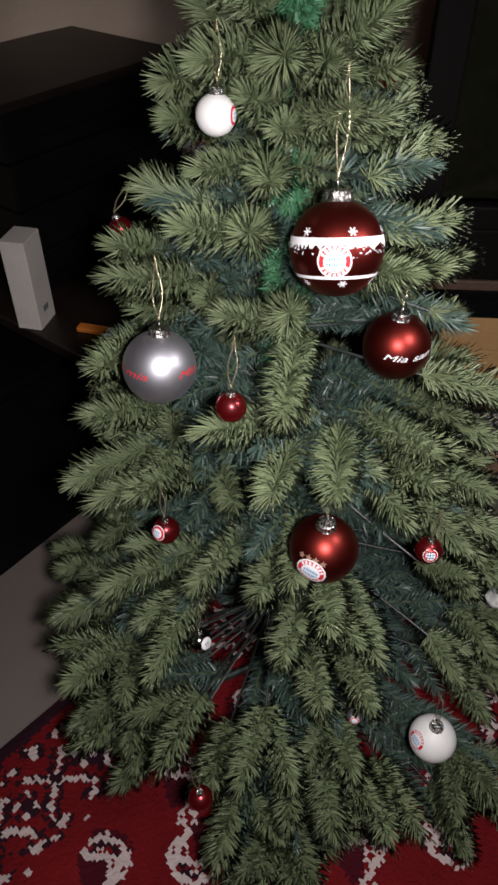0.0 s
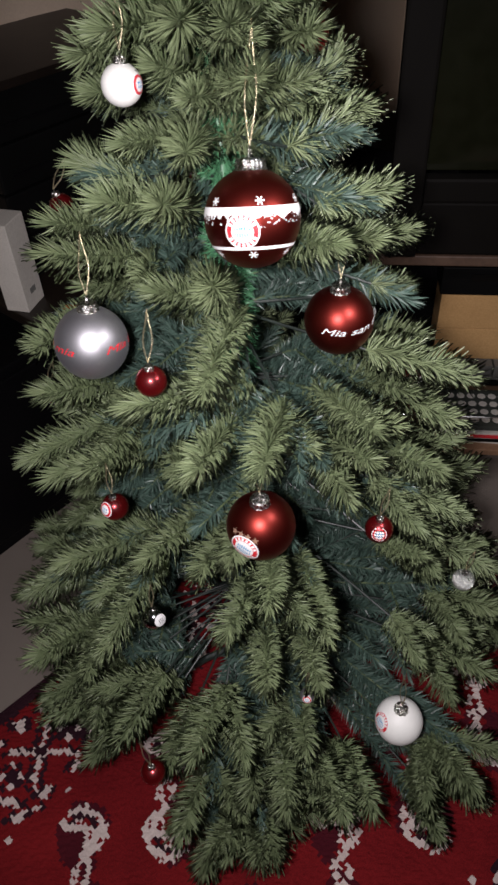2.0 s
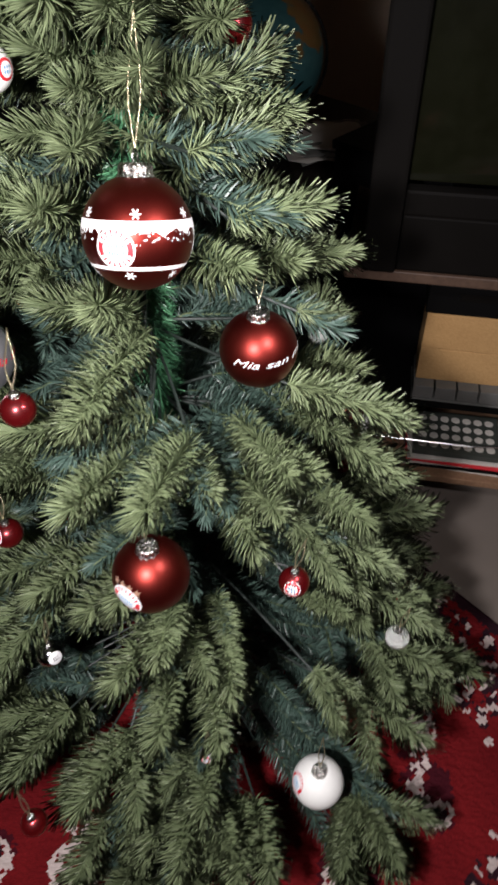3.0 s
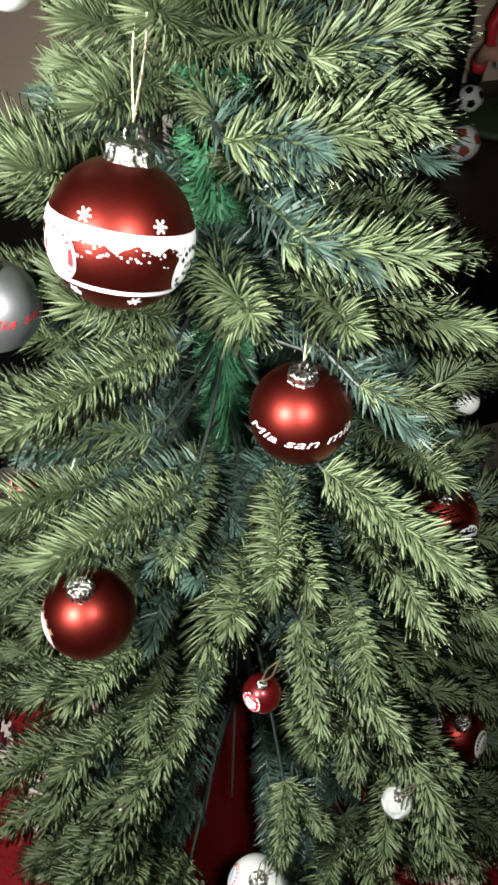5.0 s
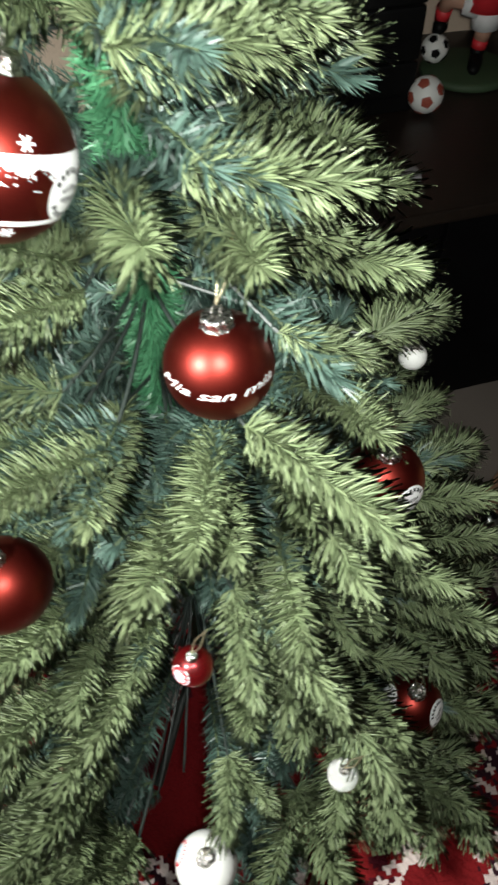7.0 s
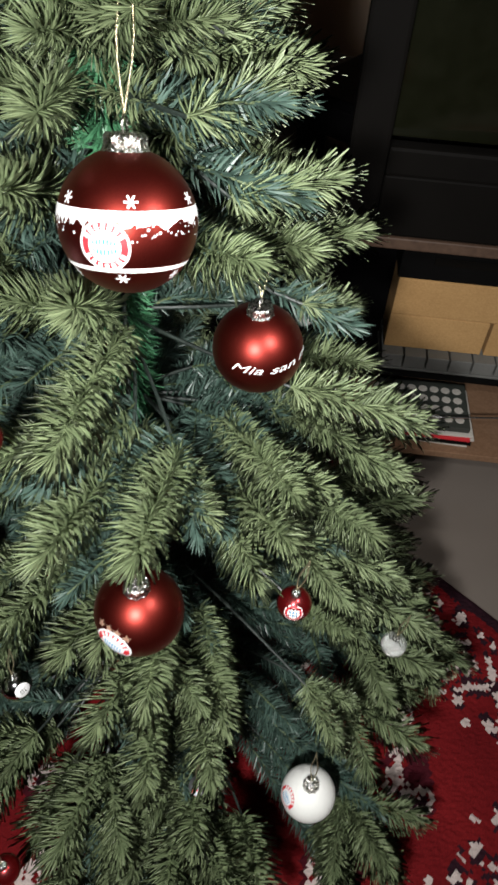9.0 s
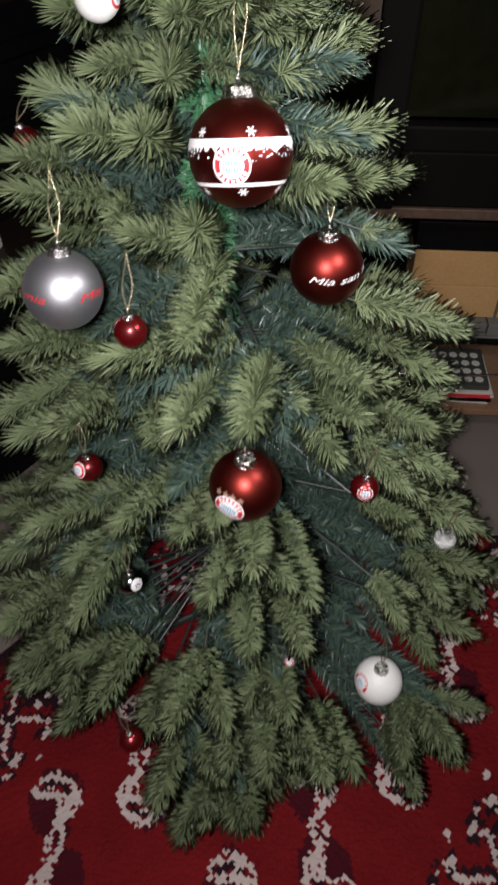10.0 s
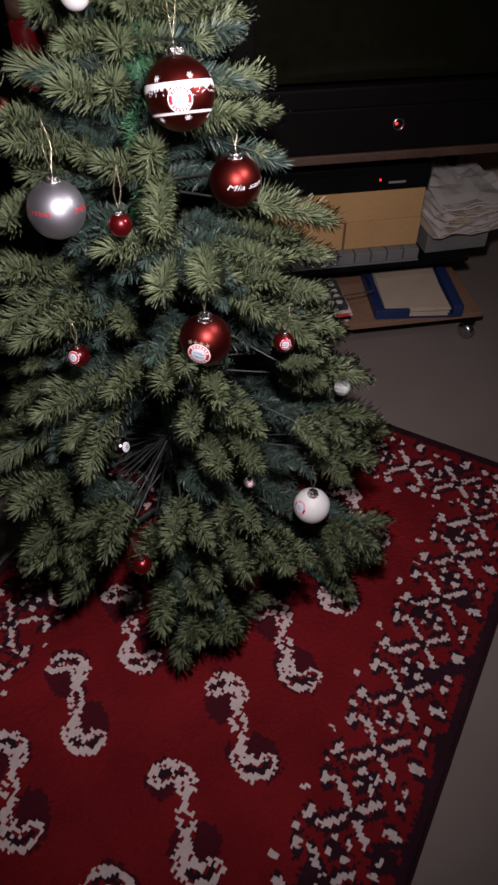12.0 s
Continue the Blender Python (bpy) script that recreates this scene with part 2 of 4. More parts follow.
def rug_pattern(u, v):
    """0 red, 1 dark, 2 pale, 3 plum for each knot at u, v."""
    rnd = np.random.RandomState(4)
    u = u + rnd.uniform(-0.0035, 0.0035, u.shape)
    v = v + rnd.uniform(-0.0035, 0.0035, u.shape)
    kind = np.zeros(u.shape, int)
    wave = np.sin(u * 31 + 2 * np.sin(v * 17)) + np.sin(v * 37 + 2 * np.sin(u * 23))
    # the field: rows of hooked double beans, with dark shade-coloured wool beside each
    line = [(0.028, 0.0), (0.05, -0.016), (0.078, -0.017), (0.1, -0.004), (0.108, 0.02), (0.098, 0.036)]
    for v0, u0, step in ((-0.125, 0.165, 0.2), (-0.435, 0.06, 0.19)):
        k = np.round((u - u0) / step)
        du, dv = u - u0 - k * step, v - v0
        p, q = (-0.72 * du + 0.69 * dv) / 0.88, (0.69 * du + 0.72 * dv) / 0.88
        s = np.sign(p)
        s[s == 0] = 1
        p, q = p * s, q * s
        near = np.full(u.shape, 9.0)
        for (ax, ay), (bx, by) in zip(line, line[1:]):
            t = np.clip(((p - ax) * (bx - ax) + (q - ay) * (by - ay)) / ((bx - ax) ** 2 + (by - ay) ** 2), 0, 1)
            near = np.minimum(near, np.hypot(p - ax - t * (bx - ax), q - ay - t * (by - ay)))
        halo = (((p - 0.062) / 0.05) ** 2 + ((q - 0.03) / 0.038) ** 2 < 0.9 + 0.45 * wave) | ((near < 0.03) & (wave > 0.6))
        kind[halo] = 3
        stripe = (near > 0.0075) & (near < 0.0125)
        wide = 0.012 + 0.01 * np.clip((p - 0.03) / 0.04, 0, 1)
        kind[near < wide] = 2
        kind[stripe & (np.sin(p * 210) > -0.55)] = 0
        kind[(near < 0.006) & (p > 0.085)] = 1
        kind[(np.abs(p - 0.009) < 0.007) & (np.abs(np.abs(q) - 0.012) < 0.0065)] = 2
    # the border round the field
    d = np.minimum.reduce([v - RUG[2], RUG[3] - v, RUG[1] - u, u - RUG[0]])
    along = np.where((v - RUG[2] < d + 1e-6) | (RUG[3] - v < d + 1e-6), u, v)
    a = np.mod(along, 0.128) - 0.064
    b = d - 0.125
    near_side = 0.064 - np.abs(a)
    rim = d < 0.215 + 0.018 * np.cos(along * 2 * np.pi / 0.128)
    kind[d < 0.235] = 0

    def marks(p, e):
        a = np.mod(p, 0.128) - 0.064
        b, near_side = e - 0.125, 0.064 - np.abs(a)
        arm = np.maximum(np.abs(a), np.abs(b))
        pale = (np.abs(np.abs(a) - np.abs(b)) < 0.0075) & (arm < 0.046) & (arm > 0.009)
        pale |= np.hypot(near_side - 0.012, np.abs(b) - 0.014) < 0.0068
        pale |= (a / 0.009) ** 2 + ((e - 0.05) / 0.016) ** 2 < 1
        pale |= ((np.abs(a) - 0.034) / 0.013) ** 2 + ((e - 0.196) / 0.008) ** 2 < 1
        pale |= (np.hypot(a, e - 0.222) < 0.007) | (np.hypot(near_side, e - 0.205) < 0.006)
        return pale | (np.hypot(near_side - 0.02, e - 0.178) < 0.0055) | (np.hypot(near_side - 0.014, e - 0.055) < 0.007)

    pale = marks(along, d)
    dark = marks(along + 0.011, d + 0.009) | marks(along - 0.011, d - 0.007) | (np.abs(a) + np.abs(b) < 0.016)
    dark |= (near_side + np.abs(b) < 0.022 + 0.008 * wave) | (d < 0.024) | ((wave > 1.25) & (d < 0.17))
    kind[rim & dark] = 1
    kind[(d < 0.235) & pale] = 2
    kind[d < 0.013] = 1
    return kind


def rug():
    step = 0.0056
    nu, nv = int((RUG[1] - RUG[0]) / step), int((RUG[3] - RUG[2]) / step)
    gu, gv = np.meshgrid(np.linspace(RUG[0], RUG[1], nu + 1), np.linspace(RUG[2], RUG[3], nv + 1), indexing="ij")
    rnd = np.random.RandomState(9)
    inner = np.zeros(gu.shape, bool)
    inner[1:-1, 1:-1] = True
    ju = np.where(inner, rnd.uniform(-0.0015, 0.0015, gu.shape), 0)
    jv = np.where(inner, rnd.uniform(-0.0015, 0.0015, gu.shape), 0)
    z = np.where(inner, 0.009 + rnd.uniform(-0.0012, 0.0012, gu.shape), 0.003)
    verts = np.stack([gu + ju, -(gv + jv), z], -1).reshape(-1, 3)
    ids = np.arange((nu + 1) * (nv + 1)).reshape(nu + 1, nv + 1)
    faces = np.stack([ids[:-1, :-1], ids[:-1, 1:], ids[1:, 1:], ids[1:, :-1]], -1).reshape(-1, 4)
    me = bpy.data.meshes.new("rug")
    me.from_pydata(verts.tolist(), [], faces.tolist())
    for mt in (RUG_RED, RUG_DARK, RUG_PALE, RUG_PLUM):
        me.materials.append(mt)
    cu, cv = (gu[:-1, :-1] + gu[1:, 1:]) / 2, (gv[:-1, :-1] + gv[1:, 1:]) / 2
    me.polygons.foreach_set("material_index", rug_pattern(cu, cv).reshape(-1))
    me.update()
    r = thing("rug", "red oriental rug with cream hooked motifs and a patterned border", "rug", rug_place(0, 0, 0))
    link("weave", me, r)
    edge = [(RUG[0], -RUG[2]), (RUG[1], -RUG[2]), (RUG[1], -RUG[3]), (RUG[0], -RUG[3])]
    part("binding", tube([(x, y, 0.0045) for x, y in edge], 0.0042, 6, closed=True), RUG_DARK, r, "dark overcast edge binding")


rug()

# ---- the artificial fir ----
AXIS = Vector((0.11, 0.89, 0))
REACH = [(0.1, 0.43), (0.2, 0.45), (0.3, 0.42), (0.4, 0.37), (0.5, 0.335), (0.6, 0.31), (0.7, 0.285), (0.8, 0.255), (0.9, 0.215), (1.0, 0.19), (1.08, 0.165), (1.2, 0.14), (1.4, 0.09), (1.66, 0.02)]
RISE = [(0.1, 0), (0.3, 2), (0.5, 6), (0.8, 8), (1.0, 12), (1.1, 22), (1.3, 40), (1.6, 70)]
WHORLS = (0.3, 0.5, 0.68, 0.76, 0.86, 0.97, 1.07, 1.18, 1.3, 1.43, 1.56)


def needles(points, dirs, lengths, width, rnd, flat=False, curl=0.4, hang=0.0):
    """Tapered, slightly bent needles as one set of vertices and faces."""
    n = len(points)
    d = dirs / np.linalg.norm(dirs, axis=1, keepdims=True)
    ref = np.where(np.abs(d[:, 2:3]) < 0.9, np.array([[0, 0, 1.0]]), np.array([[1.0, 0, 0]]))
    s = np.cross(d, ref)
    s /= np.linalg.norm(s, axis=1, keepdims=True)
    w = np.cross(s, d)
    L = lengths[:, None]
    bend = rnd.normal(0, 0.06, (n, 1)) * s + rnd.normal(0, 0.06, (n, 1)) * w + np.array([[curl, 0, -hang]])
    mid = points + d * L * 0.55 + bend * L * 0.16
    tip = points + d * L + bend * L * 0.5
    if flat:
        a = rnd.uniform(0, np.pi, (n, 1))
        f = (s * np.cos(a) + w * np.sin(a)) * width
        vs = np.stack([points - f, points + f, mid + f * 0.9, mid - f * 0.9, tip], 1)
        base = (np.arange(n) * 5)[:, None]
        quads, tris = base + np.array([[0, 1, 2, 3]]), base + np.array([[3, 2, 4]])
        return vs.reshape(-1, 3), quads.tolist() + tris.tolist()
    rings = []
    for c, k in ((points, 0.8), (mid, 1.0)):
        for j in range(3):
            ang = 2 * np.pi * j / 3
            rings.append(c + (s * np.cos(ang) + w * np.sin(ang)) * width * k)
    blunt = [tip + s * width * 0.6, tip - s * width * 0.6]
    vs = np.stack(rings + blunt, 1)
    base = (np.arange(n) * 8)[:, None]
    faces = []
    for j in range(3):
        k = (j + 1) % 3
        faces += (base + np.array([[j, k, 3 + k, 3 + j]])).tolist()
    faces += (base + np.array([[3, 4, 6]])).tolist() + (base + np.array([[4, 5, 7, 6]])).tolist() + (base + np.array([[5, 3, 6, 7]])).tolist()
    return vs.reshape(-1, 3), faces


def bent(x, length, sag, sway):
    return np.stack([x, sway * (x / length) ** 2, sag * (x / length) ** 2], -1)


def sprig_mesh(seed, length, count, long, width, material, flat=False, full=True):
    """A twig along x with needles all round it, as moulded fir tips have."""
    rnd = np.random.RandomState(seed)
    sag, sway = rnd.uniform(-0.1, 0.06) * length, rnd.uniform(-0.1, 0.1) * length
    x = np.sort(rnd.uniform(0.0, 1.0, count)) * length
    k = x / length
    p = bent(x, length, sag, sway)
    turn = np.arange(count) * 2.39996 + rnd.uniform(-0.5, 0.5, count)
    ang = np.radians(np.interp(k, [0, 0.7, 0.93, 1], [78, 66, 46, 10]) + rnd.normal(0, 8, count))
    d = np.stack([np.cos(ang), np.sin(ang) * np.cos(turn), np.sin(ang) * np.sin(turn) * 0.8 + 0.1], -1)
    ln = long * np.interp(k, [0, 0.2, 0.75, 1], [0.8, 1.0, 1.0, 0.8]) * rnd.uniform(0.82, 1.12, count)
    v, f = needles(p, d, ln, width, rnd, flat)
    bm = tube([tuple(c) for c in bent(np.linspace(0, length, 5), length, sag, sway)], [0.0021, 0.0019, 0.0017, 0.0014, 0.0008], 5)
    bm.verts.index_update()
    sv = [tuple(c.co) for c in bm.verts]
    sf = [[c.index for c in g.verts] for g in bm.faces]
    bm.free()
    me = bpy.data.meshes.new("sprig")
    me.from_pydata(v.tolist() + sv, [], f + [[i + len(v) for i in g] for g in sf])
    me.materials.append(material)
    me.materials.append(TWIG)
    me.polygons.foreach_set("material_index", [0] * len(f) + [1] * len(sf))
    me.polygons.foreach_set("use_smooth", [True] * len(me.polygons))
    me.update()
    return me


# where the larger baubles hang and where the pole lies bare, and from where they were hung: twigs keep clear of them
HUNG = [((0.153, 0.752, 1.047), 0.047, 0), ((0.243, 0.827, 0.885), 0.042, 0), ((0.243, 0.827, 0.885), 0.042, 1), ((-0.03, 0.749, 0.906), 0.041, 0), ((0.157, 0.645, 0.727), 0.04, 0), ((0.052, 0.667, 0.917), 0.02, 0), ((0.037, 0.791, 1.157), 0.022, 0), ((-0.037, 0.715, 0.674), 0.02, 0), ((0.3, 0.707, 0.653), 0.02, 0), ((0.3, 0.707, 0.653), 0.02, 1), ((0.003, 0.655, 0.517), 0.018, 0)]
HUNG += [((0.351, 0.967, 0.68), 0.022, 1), ((0.455, 0.925, 0.345), 0.024, 1), ((0.438, 0.758, 0.484), 0.016, 1), ((0.296, 1.061, 0.745), 0.016, 1), ((0.214, 0.583, 0.455), 0.012, 0), ((0.36, 0.632, 0.3), 0.022, 0), ((0.36, 0.632, 0.3), 0.022, 2), ((0.125, 0.855, 0.9), 0.022, 2), ((0.13, 0.855, 0.82), 0.022, 2), ((0.12, 0.86, 0.76), 0.014, 2), ((0.01, 0.5, 0.387), 0.012, 0), ((0.12, 0.86, 0.84), 0.012, 1), ((0.12, 0.86, 0.8), 0.016, 2), ((0.206, 0.928, 1.16), 0.002, 2), ((-0.03, 0.749, 0.906), 0.036, 2), ((0.052, 0.667, 0.917), 0.016, 2)]
# gaps in the skirt through which the rug shows
GAPS = [((0.032, 0.78, 0.392), 0.038, 0), ((0.058, 0.76, 0.326), 0.03, 0), ((0.274, 0.82, 0.499), 0.034, 0), ((0.315, 0.76, 0.393), 0.026, 0), ((0.207, 0.74, 0.197), 0.03, 1)]
REACHED = (Vector((0.12, 0.05, 1.37)), Vector((0.5, 0.55, 1.26)), Vector((0.34, 0.33, 1.33)))
# two openings in the skirt through which the rug shows
OPENINGS = ((-109, 13), (-56, 12))


def blocked(at, d, length, spare=0.011, skirt=True):
    """Whether a twig would grow through a bauble or cover it, or close an opening in the skirt."""
    for (c, r, side), back in [(h, 0.0) for h in HUNG] + [(g, -0.2) for g in GAPS]:
        c = Vector(c) - AXIS
        way = (REACHED[side] - AXIS - c).normalized()
        for t in (0.15, 0.4, 0.7, 1.0):
            p = at + d * length * t - c
            s = min(max(p.dot(way), back), 0.3)
            if (p - way * s).length < r + spare:
                return True
    if not skirt:
        return False
    for t in (0.4, 0.9):
        p = at + d * length * t
        az, reach = math.degrees(math.atan2(p.y, p.x)), p.xy.length
        if p.z < 0.66 and reach > 0.1 and any(abs(az - a) < w * 0.25 / max(reach, 0.12) for a, w in OPENINGS):
            return True
    return False


TIPS = [sprig_mesh(20 + i, 0.098 + 0.004 * (i % 4), 265, 0.034, 0.00115, NEEDLE) for i in range(8)]
LONG_TIPS = [sprig_mesh(40 + i, 0.138 + 0.005 * (i % 3), 350, 0.034, 0.00115, NEEDLE) for i in range(7)]
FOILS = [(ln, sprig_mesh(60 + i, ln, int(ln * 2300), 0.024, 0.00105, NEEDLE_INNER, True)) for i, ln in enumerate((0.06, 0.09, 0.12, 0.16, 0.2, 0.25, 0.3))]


def along(at, d, spin=0.0, size=1.0):
    """The pose of a sprig that starts at a point and grows along d."""
    q = Vector(d).to_track_quat("X", "Z").to_matrix().to_4x4()
    return Matrix.Translation(at) @ q @ pose(0, 0, 0, spin) @ Matrix.Scale(size, 4)


tree = thing("christmas_tree", "artificial green Christmas fir with moulded needles on the red rug", "christmas tree", Matrix.Translation(AXIS))


def branch(az, reach, z, rnd, turn=0.0, rise=None, size=1.0, pairs=1, inner=False, sure=False, far=False):
    """One limb that ends at the given reach and height: a wire from its whorl, foil needles along it and a fan of moulded tips."""
    e = radians(lerp(RISE, z) if rise is None else rise)
    a = radians(az)
    out = Vector((math.cos(a), math.sin(a), 0))
    way = Vector((math.cos(a + radians(turn)), math.sin(a + radians(turn)), 0))
    side = Vector((-way.y, way.x, 0))
    d = way * math.cos(e) + Vector((0, 0, math.sin(e)))
    length = (0.142 if far else 0.108) * size
    tip = out * reach + Vector((0, 0, z))
    base = tip - d * length
    flat = base.xy.length
    root_z = min(WHORLS, key=lambda w: abs(w - base.z - 0.02)) + rnd.uniform(-0.012, 0.012)
    root_z = min(max(root_z, base.z - 0.4 * flat - 0.01), base.z + 0.35 * flat + 0.01)
    foot = Vector((base.x, base.y, 0)).normalized() if flat > 0.004 else out
    root = foot * min(0.012, flat) + Vector((0, 0, root_z))
    k = root.lerp(base, 0.55) - d * flat * 0.08
    line = [root * (1 - t) ** 2 + k * 2 * t * (1 - t) + base * t * t for t in np.linspace(0, 1, 7)]
    if blocked(base, d, length, 0.008, False):
        # a shorter limb where a bauble hangs in the way, or none
        if far or size > 0.8:
            branch(az, reach, z, rnd, turn, rise, size if far else 0.74, pairs, inner, sure)
        return
    stem = part("branch", tube(line + [base + d * 0.01], [0.0019] * 5 + [0.0018, 0.0016, 0.0014], 6), WIRE, tree)

    def grow(name, me, start, to, ln, scale, main=False):
        to = to.normalized()
        if not (blocked(start, to, ln, 0.008, False) if main else blocked(start, to, ln)):
            link(name, me, stem, along(start, to, rnd.uniform(-28, 28) if name == "tip_sprig" else rnd.uniform(0, 360), scale))

    span = (base - root).length
    if span > 0.05:
        # foil needles from part-way out to the fan, and shorter foil twigs to both sides under it
        p0 = line[3 if sure and 0.66 < z < 0.9 else 2]
        need = (base - p0).length + 0.05
        ln, me = min(FOILS, key=lambda c: abs(c[0] - need))
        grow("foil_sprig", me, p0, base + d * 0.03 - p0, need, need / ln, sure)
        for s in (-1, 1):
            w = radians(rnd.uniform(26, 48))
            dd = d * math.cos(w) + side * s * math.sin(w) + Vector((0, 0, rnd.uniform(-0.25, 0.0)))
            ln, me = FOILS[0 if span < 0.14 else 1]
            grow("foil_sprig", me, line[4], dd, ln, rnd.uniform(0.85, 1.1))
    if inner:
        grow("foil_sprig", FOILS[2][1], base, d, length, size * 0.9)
    else:
        grow("tip_sprig", rnd.choice(LONG_TIPS if far else TIPS), base, d, length, size, sure)
    if sure and not pairs and z < 0.95:
        for s in (-1, 1):
            w = radians(rnd.uniform(18, 34))
            dd = d * math.cos(w) + side * s * math.sin(w) + Vector((0, 0, rnd.uniform(-0.32, -0.12)))
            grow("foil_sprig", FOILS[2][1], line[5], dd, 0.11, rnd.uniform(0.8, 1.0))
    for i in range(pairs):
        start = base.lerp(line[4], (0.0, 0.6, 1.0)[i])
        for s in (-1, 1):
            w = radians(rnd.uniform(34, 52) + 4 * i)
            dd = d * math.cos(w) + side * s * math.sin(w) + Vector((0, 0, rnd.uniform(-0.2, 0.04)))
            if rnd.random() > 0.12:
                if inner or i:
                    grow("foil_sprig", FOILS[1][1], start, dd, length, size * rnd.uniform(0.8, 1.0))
                else:
                    grow("tip_sprig", rnd.choice(TIPS), start, dd, length, size * rnd.uniform(0.82, 0.98))


# limbs that can be told apart, tier by tier: direction in degrees, reach and height of the tip, sideways turn and rise of its sprig
CROWN = [(-95, 0.131, 1.209, 10, 9), (-11, 0.102, 1.184, -39, 18), (-8, 0.112, 1.182, -45, 20), (-163, 0.131, 1.174, 45, 8), (-167, 0.134, 1.13, 45, 9), (33, 0.151, 1.125, 39, 0), (31, 0.147, 1.111, 23, 1), (-103, 0.095, 1.099, 17, 12), (1, 0.149, 1.083, 45, -4), (-107, 0.144, 1.069, 12, 33), (-28, 0.074, 1.064, -15, 18), (178, 0.164, 1.046, -38, -3), (39, 0.163, 1.044, 45, -18), (3, 0.188, 1.007, 35, -9), (-42, 0.178, 1.002, 7, 7), (-19, 0.183, 0.995, -9, 14), (-169, 0.202, 0.992, 36, 20), (37, 0.165, 0.989, -44, 18), (-91, 0.149, 0.988, -1, 42)]
SHOULDER = [(-79, 0.196, 0.972, -6, 8), (-107, 0.225, 0.972, -7, 18), (29, 0.194, 0.972, -45, 20), (-159, 0.203, 0.965, 19, 15), (7, 0.218, 0.951, 10, 0), (-94, 0.219, 0.916, -10, 3), (1, 0.226, 0.887, 37, -24), (-156, 0.24, 0.887, 43, 20), (-109, 0.234, 0.872, -31, 10), (7, 0.237, 0.87, -23, 20), (-80, 0.265, 0.844, -19, 17), (-96, 0.257, 0.834, -14, 16)]
MIDDLE = [(4, 0.242, 0.82, -23, 20), (-9, 0.3, 0.805, 21, -19), (-42, 0.233, 0.8, -19, 15), (-58, 0.208, 0.798, 8, 12), (-17, 0.234, 0.794, -26, 20), (-31, 0.238, 0.791, -2, 20), (49, 0.272, 0.788, 44, -22), (-163, 0.261, 0.78, 26, 20), (-48, 0.265, 0.778, -10, 20), (-13, 0.293, 0.751, -5, -7), (-52, 0.254, 0.736, -7, -3), (-139, 0.231, 0.726, 6, 19), (-159, 0.287, 0.708, 1, -8), (-28, 0.284, 0.702, -23, 10), (-147, 0.276, 0.696, 4, -2), (-85, 0.269, 0.69, -6, 12), (-39, 0.264, 0.669, -23, 1), (-96, 0.26, 0.653, -11, 16), (-77, 0.306, 0.645, -4, 10)]
SKIRT = [(-24, 0.32, 0.62, -6, 20), (-115, 0.245, 0.619, -2, 10), (-20, 0.329, 0.618, 21, -24), (55, 0.316, 0.607, 38, -24), (-30, 0.306, 0.601, -30, -9), (-37, 0.314, 0.6, -7, 20), (-89, 0.3, 0.584, -16, 13), (-138, 0.299, 0.58, -3, 6), (47, 0.356, 0.572, 37, -24), (-62, 0.298, 0.543, -6, 2), (-121, 0.33, 0.534, 1, -11), (-81, 0.333, 0.517, -4, 19), (-69, 0.336, 0.506, -5, 13), (-12, 0.362, 0.502, -9, 20), (-23, 0.353, 0.488, -7, 20), (-16, 0.377, 0.475, 2, -24), (-42, 0.359, 0.431, -9, -23), (-157, 0.363, 0.43, -8, -24), (-142, 0.377, 0.409, 13, 20), (-49, 0.3, 0.408, -8, 20)]
HEM = [(-98, 0.369, 0.404, -11, 11), (-75, 0.37, 0.395, -14, 20), (22, 0.374, 0.382, 18, -24), (-117, 0.373, 0.357, -3, -2), (-53, 0.353, 0.349, -16, 7), (-80, 0.405, 0.328, -11, 13), (-69, 0.432, 0.32, -13, 18), (-65, 0.434, 0.318, -12, 20), (-120, 0.335, 0.316, -3, 16), (-142, 0.385, 0.295, -3, -8), (-139, 0.389, 0.273, -9, -7), (-88, 0.37, 0.25, -11, 7), (-3, 0.495, 0.221, -23, -11), (-42, 0.485, 0.205, -17, 8), (-41, 0.486, 0.187, -10, 11), (-82, 0.421, 0.148, 8, 8), (-85, 0.422, 0.145, 8, 20), (-97, 0.423, 0.101, 1, 9), (-46, 0.472, 0.078, -20, 2)]
# broad limbs low in front and on the flank that faces the sideboard
FLANK = [(-106, 0.36, 0.3, 0, 4), (-101, 0.41, 0.2, 0, 4), (-130, 0.38, 0.2, 0, 2), (2, 0.39, 0.44, 0, 2), (16, 0.385, 0.5, 4, 4), (34, 0.39, 0.46, -4, 0), (52, 0.37, 0.5, 0, 4), (10, 0.44, 0.31, 0, -4), (28, 0.45, 0.33, 5, 0), (44, 0.44, 0.29, -5, -4), (-2, 0.46, 0.25, 3, 0), (60, 0.42, 0.37, 0, 2), (10, 0.335, 0.585, 0, 6), (28, 0.34, 0.6, 4, 4), (20, 0.46, 0.2, 0, 0), (52, 0.45, 0.18, 0, 0), (-14, 0.42, 0.37, -4, 0), (-26, 0.43, 0.33, 0, 0), (36, 0.47, 0.2, 0, 0), (70, 0.36, 0.55, 0, 4)]
chance = random.Random(5)
known = []
for az, reach, z, turn, rise in CROWN + SHOULDER + MIDDLE + SKIRT + HEM + FLANK:
    bare = abs(turn) > 34 or (0.64 < z < 0.98 and az > -125)
    branch(az, reach, z, chance, turn, rise, size=1.0 if z > 0.5 else 1.08, pairs=0 if bare else 1 if z > 0.5 else 2, sure=True, far=0.44 < z < 0.98)
    known.append(Vector((reach * math.cos(radians(az)), reach * math.sin(radians(az)), z)))
